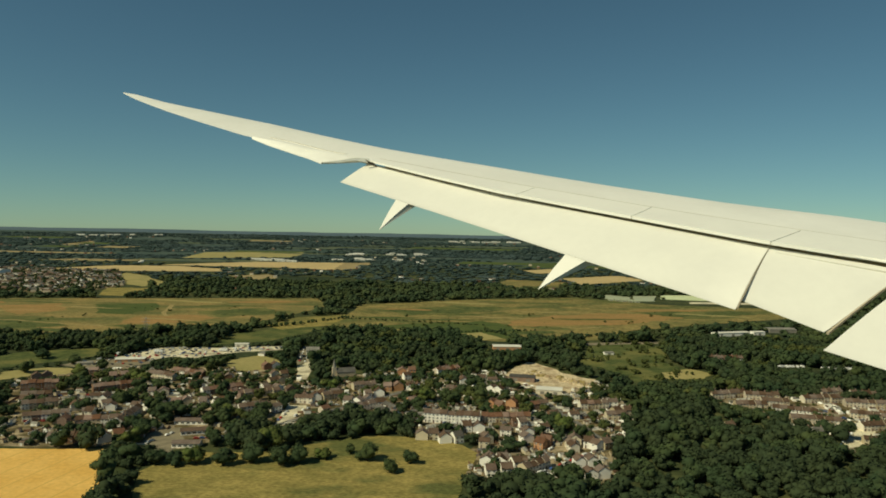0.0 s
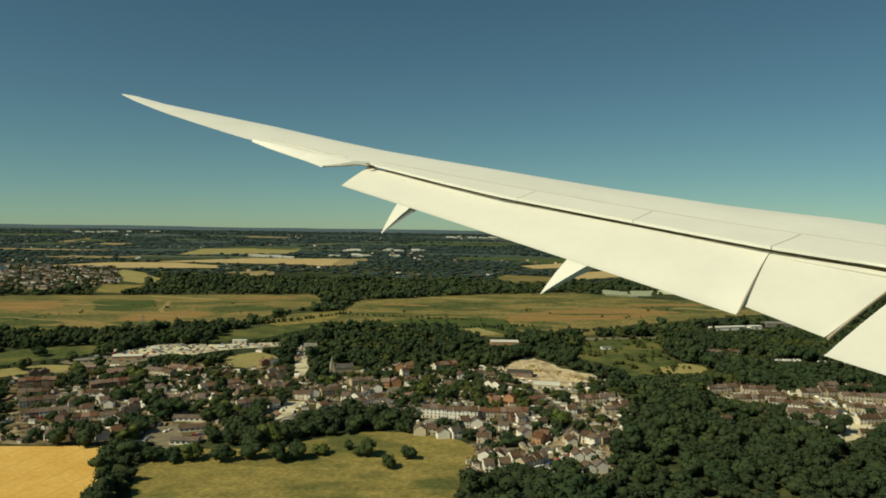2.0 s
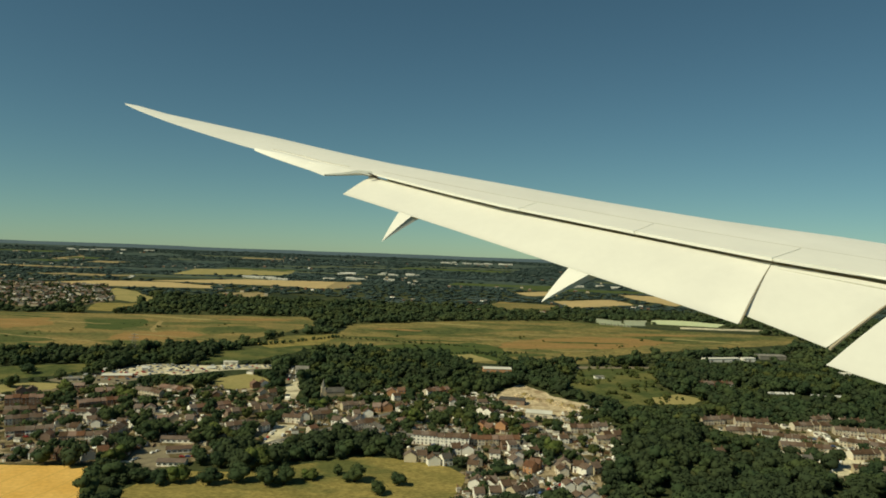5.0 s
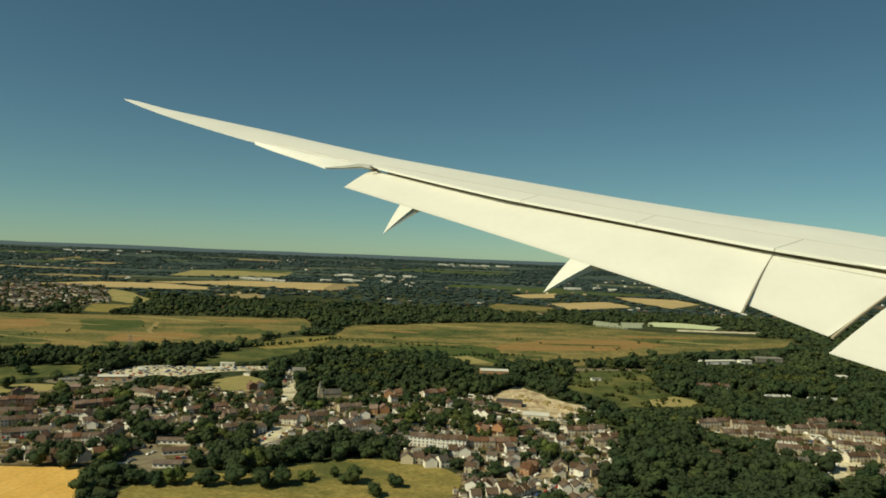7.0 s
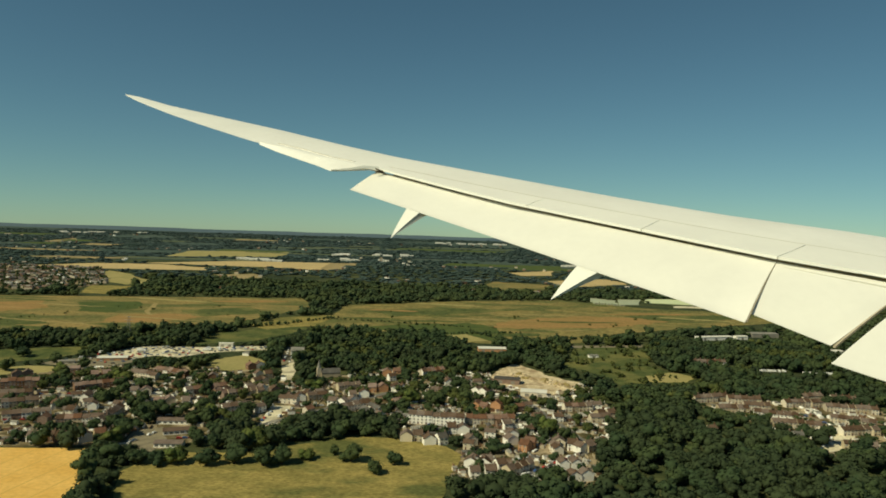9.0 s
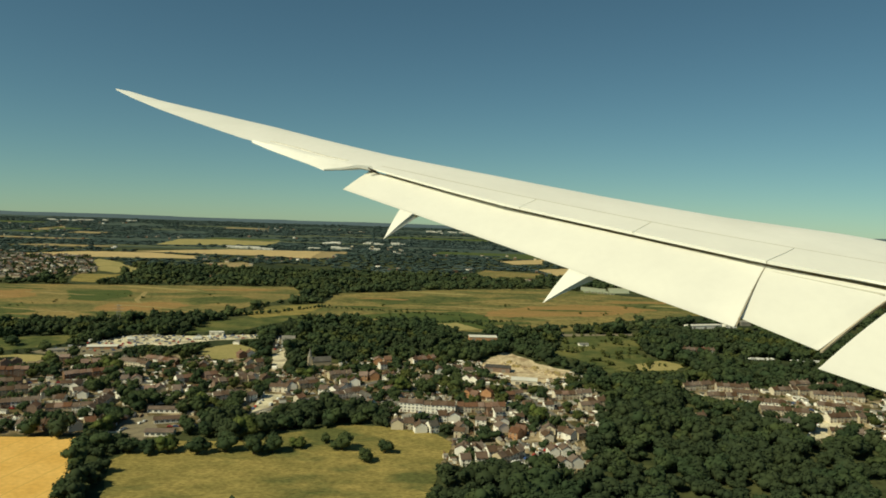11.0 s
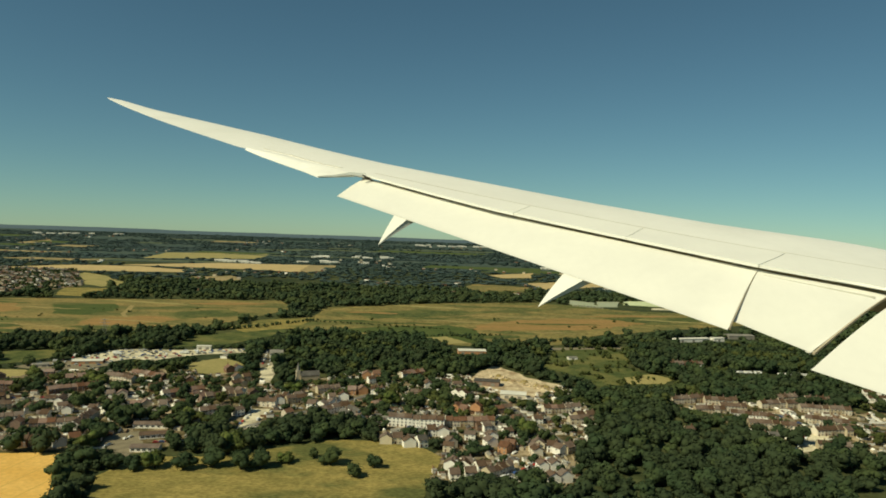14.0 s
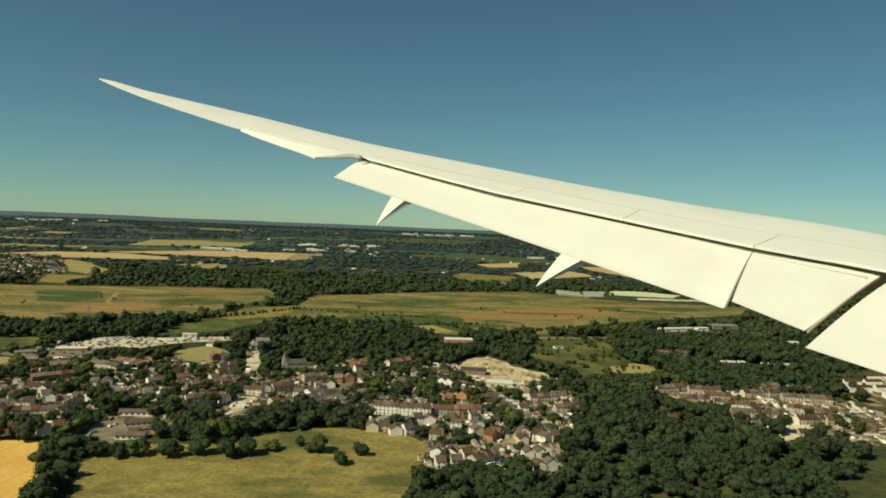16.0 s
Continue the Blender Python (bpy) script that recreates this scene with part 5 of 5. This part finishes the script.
h = np.where(town, w * g.uniform(0.75, 1.0, len(p)), w * g.uniform(0.72, 0.98, len(p)))
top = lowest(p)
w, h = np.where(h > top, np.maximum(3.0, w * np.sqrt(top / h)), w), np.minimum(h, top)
rows = np.stack([p[:, 0], p[:, 1], w, h], 1)
# near trees lean to the darkest leaf colour, standing in for shade
tint = g.uniform(0, 1, len(p)) - 0.5 * np.clip((660 - p[:, 1]) / 120, 0, 1) + 0.8 * np.array([noise.noise(Vector((x * 0.02, y * 0.02, 20.0))) for x, y in p])
near = p[:, 1] < 690
woods("woodland", rows[~town & near & (tint < 1.0) & (tint > 0.25)], NEAR, M["leaf"], "dense dark green broadleaf wood", 1)
woods("woodland", rows[~town & ~near & (tint < 1.0) & (tint > 0.25)], HALF, M["leaf"], "dark green broadleaf wood behind the village", 21)
woods("woodland", rows[~town & (tint >= 1.0)], HALF, M["leaf_olive"], "olive green trees amid the wood", 7)
woods("woodland", rows[~town & near & (tint <= 0.25)], NEAR, M["leaf_deep"], "deep green trees amid the wood", 8)
woods("woodland", rows[~town & ~near & (tint <= 0.25)], HALF, M["leaf_deep"], "deep green trees behind the village", 22)
woods("garden_trees", rows[town & (tint < 0.7)], NEAR, M["leaf"], "dark green garden trees and shrubs between houses", 2)
woods("garden_trees", rows[town & (tint >= 0.7)], NEAR, M["leaf_olive"], "olive green garden trees and shrubs between houses", 9)
p = scatter(1020, 1750, 14.5)
p = p[clear(p, 2, 16.0) & clear(p, 2, 45.0)]
p = p[g.uniform(0, 1, len(p)) < 0.8]
clump = np.array([noise.noise(Vector((x * 0.011, y * 0.011, 14.0))) for x, y in p])
w = (12 + 17 * g.uniform(0, 1, len(p)) ** 1.5) * (1 + 0.4 * clump)
woods("woodland", np.stack([p[:, 0], p[:, 1], w, w * g.uniform(0.5, 0.85, len(p))], 1), FULL, M["leaf_mid"], "dark green wood beyond the village", 3)
p = scatter(1750, 4350, 33)
keep = clear(p, 6, 18.0) & clear(p, 6, 50.0) & (np.array([noise.noise(Vector((x * 0.0016, y * 0.0034, 3.0))) for x, y in p]) > -0.28)
p = p[keep]
wide = g.uniform(30, 85, len(p))
rows = np.stack([p[:, 0], p[:, 1], wide, g.uniform(3.5, 7.5, len(p)), g.uniform(22, 46, len(p))], 1)
# nearer clumps more often take the darker, less hazy leaf colour
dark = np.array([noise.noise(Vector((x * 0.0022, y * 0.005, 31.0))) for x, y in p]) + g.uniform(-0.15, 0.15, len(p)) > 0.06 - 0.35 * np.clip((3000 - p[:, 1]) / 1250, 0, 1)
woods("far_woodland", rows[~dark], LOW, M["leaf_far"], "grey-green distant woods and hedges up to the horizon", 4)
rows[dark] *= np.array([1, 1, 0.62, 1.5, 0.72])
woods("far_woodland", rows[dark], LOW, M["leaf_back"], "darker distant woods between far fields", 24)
# trees among the far houses
xs, ys = np.meshgrid(np.arange(-970, -550, 10.0), np.arange(1060, 1495, 10.0))
p = np.stack([xs.ravel(), ys.ravel()], 1) + g.uniform(-5, 5, (xs.size, 2))
p = p[inside(p[:, 0], p[:, 1], ESTATE) & (g.uniform(0, 1, len(p)) < 0.95)] * PLAN
w = g.uniform(6, 13, len(p))
woods("garden_trees", np.stack([p[:, 0], p[:, 1], w, w * 0.8], 1), MID, M["leaf"], "dark garden trees in the distant estate", 15)
# the wood goes on under the aircraft
xs, ys = np.meshgrid(np.arange(-420, 430, 20.0), np.arange(-180, 386, 20.0))
p = np.stack([xs.ravel(), ys.ravel()], 1) + g.uniform(-5, 5, (xs.size, 2))
p = p[clear(p, 2)]
w = g.uniform(15, 28, len(p))
woods("woodland", np.stack([p[:, 0], p[:, 1], w, w * g.uniform(0.7, 0.9, len(p))], 1), MID, M["leaf"], "dark green wood far below the aircraft", 12)
# hedges and bushes on the meadows
hedge = []
for x0, y0, x1, y1, gap, size in ((-134, 868, 40, 832, 5, 4.5), (-16, 775, 100, 800, 6, 6), (40, 800, 75, 735, 6, 7), (-60, 792, -10, 800, 6, 4), (-640, 705, -330, 716, 7, 8), (-330, 712, -190, 800, 6, 9), (-190, 800, -120, 880, 7, 8), (120, 755, 240, 812, 6, 8), (240, 812, 420, 850, 6, 10)):
    x0, y0, x1, y1 = (v * PLAN for v in (x0, y0, x1, y1))
    n = int(math.hypot(x1 - x0, y1 - y0) / gap)
    for i in range(n):
        s = i / n
        k = g.uniform(0.6, 1.3)
        hedge.append((x0 + (x1 - x0) * s + g.uniform(-3, 3), y0 + (y1 - y0) * s + g.uniform(-3, 3), size * k, size * k * 0.9))
woods("hedgerow", np.array(hedge), MID, M["leaf"], "dark green hedgerow of bushes and small trees", 5)
bush = []
for i in range(900):
    x, y = g.uniform(90, 250), g.uniform(560, 740)
    if inside([x], [y], [(113, 628), (130, 696), (159, 728), (195, 734), (214, 718), (197, 640), (200, 619), (221, 594), (208, 573), (170, 568), (146, 561), (142, 584), (133, 608)])[0]:
        k = 1.5 + 10 * g.uniform(0, 1) ** 3
        if noise.noise(Vector((x * 0.05, y * 0.05, 0))) < -0.05:
            continue
        bush.append((x * PLAN, y * PLAN, k, k * 0.8))
woods("heath_bushes", np.array(bush), MID, M["leaf_olive"], "olive green bushes on the heath", 6)
# low scrub dotted over the dry meadows
scrub = []
for x0, y0, x1, y1, n in ((-600, 700, -230, 960, 120), (-90, 770, 240, 1000, 150), (200, 880, 440, 1010, 40), (-470, 570, -330, 650, 26)):
    for i in range(n):
        x, y = g.uniform(x0, x1), g.uniform(y0, y1)
        if noise.noise(Vector((x * 0.012, y * 0.03, 7.0))) > 0.08:
            k = 1.2 + 5 * g.uniform(0, 1) ** 3
            scrub.append((x * PLAN, y * PLAN, k * 1.5, k))
woods("meadow_scrub", np.array(scrub), MID, M["leaf_olive"], "low olive scrub dotted over the dry meadows", 16)


def tree(seed, width, height, material, label):
    """A single tree: tapered trunk with limbs, and a leafy crown."""
    t = empty("tree", label, "tree")
    bm = bmesh.new()
    r = random.Random(seed)
    sticks = [((0, 0, 0), (0, 0, height * 0.5), 0.32, 0.2)]
    for k in range(5):
        a = k * 1.257 + r.uniform(-0.3, 0.3)
        sticks.append(((0, 0, height * 0.25), (math.cos(a) * width * 0.26, math.sin(a) * width * 0.26, height * r.uniform(0.5, 0.65)), 0.15, 0.06))
    for a, b, r0, r1 in sticks:
        a, b = Vector(a), Vector(b)
        q = (b - a).to_track_quat("Z", "Y")
        rings = [[bm.verts.new(c + q @ Vector((math.cos(s * 1.0472) * rr, math.sin(s * 1.0472) * rr, 0))) for s in range(6)] for c, rr in ((a, r0), (b, r1))]
        for s in range(6):
            bm.faces.new((rings[0][s], rings[0][(s + 1) % 6], rings[1][(s + 1) % 6], rings[1][s]))
    part("trunk", bm, M["bark"], t)
    v, f = crown(100 + seed, 620, 11, 0.034)
    np_mesh("crown", v * np.array([width * 1.1, width * 1.1, height * 1.1]) - np.array([0, 0, height * 0.11]), f, material, t)
    return t


TREES = [tree(i, 9.0, 9.5, M["leaf_light" if i == 4 else "leaf"], ("round dark green broadleaf tree", "light green young broadleaf tree")[i == 4]) for i in range(5)]
rng = random.Random(4)
SPOTS = [(-43, 367, 9), (-20, 364, 6), (-28, 350, 7), (-53, 377, 5), (-66, 368, 6), (-78, 360, 8), (-87, 357, 9), (-102, 359, 10), (-115, 355, 9), (-130, 357, 8), (-139, 354, 7), (-150, 356, 8), (-162, 356, 10), (-171, 354, 9), (-177, 383, 9), (-176, 398, 8), (-133, 391, 7), (-118, 382, 8), (-105, 379, 9), (-97, 384, 10), (-191, 448, 9), (-176, 431, 10), (-170, 437, 8), (-147, 451, 10), (-138, 439, 9), (-117, 423, 9), (-119, 447, 9), (-109, 460, 8), (-280, 562, 9), (-230, 519, 9)]
SPOTS += [(-163, 500, 8), (-47, 428, 9), (-33, 423, 8), (-21, 467, 9), (-15, 488, 10), (1, 482, 9), (9, 505, 8), (23, 491, 8), (64, 435, 9), (69, 424, 9), (77, 414, 7), (-2, 420, 6), (-55, 534, 8), (-46, 529, 8), (-89, 514, 9), (-145, 421, 7), (-185, 506, 7), (-67, 603, 9), (-103, 554, 8), (-289, 541, 8), (-334, 547, 9), (-351, 599, 9), (-314, 580, 8)]
for i, (x, y, size) in enumerate(SPOTS):
    t = place(TREES[i % 5], pose(x * PLAN, y * PLAN, 0, 0, 0, rng.uniform(0, 360)))
    k = size / 4.7
    t.scale = (k * rng.uniform(1.0, 1.3), k * rng.uniform(1.0, 1.3), k * rng.uniform(0.75, 0.95))
    tagged(t, group="single trees")
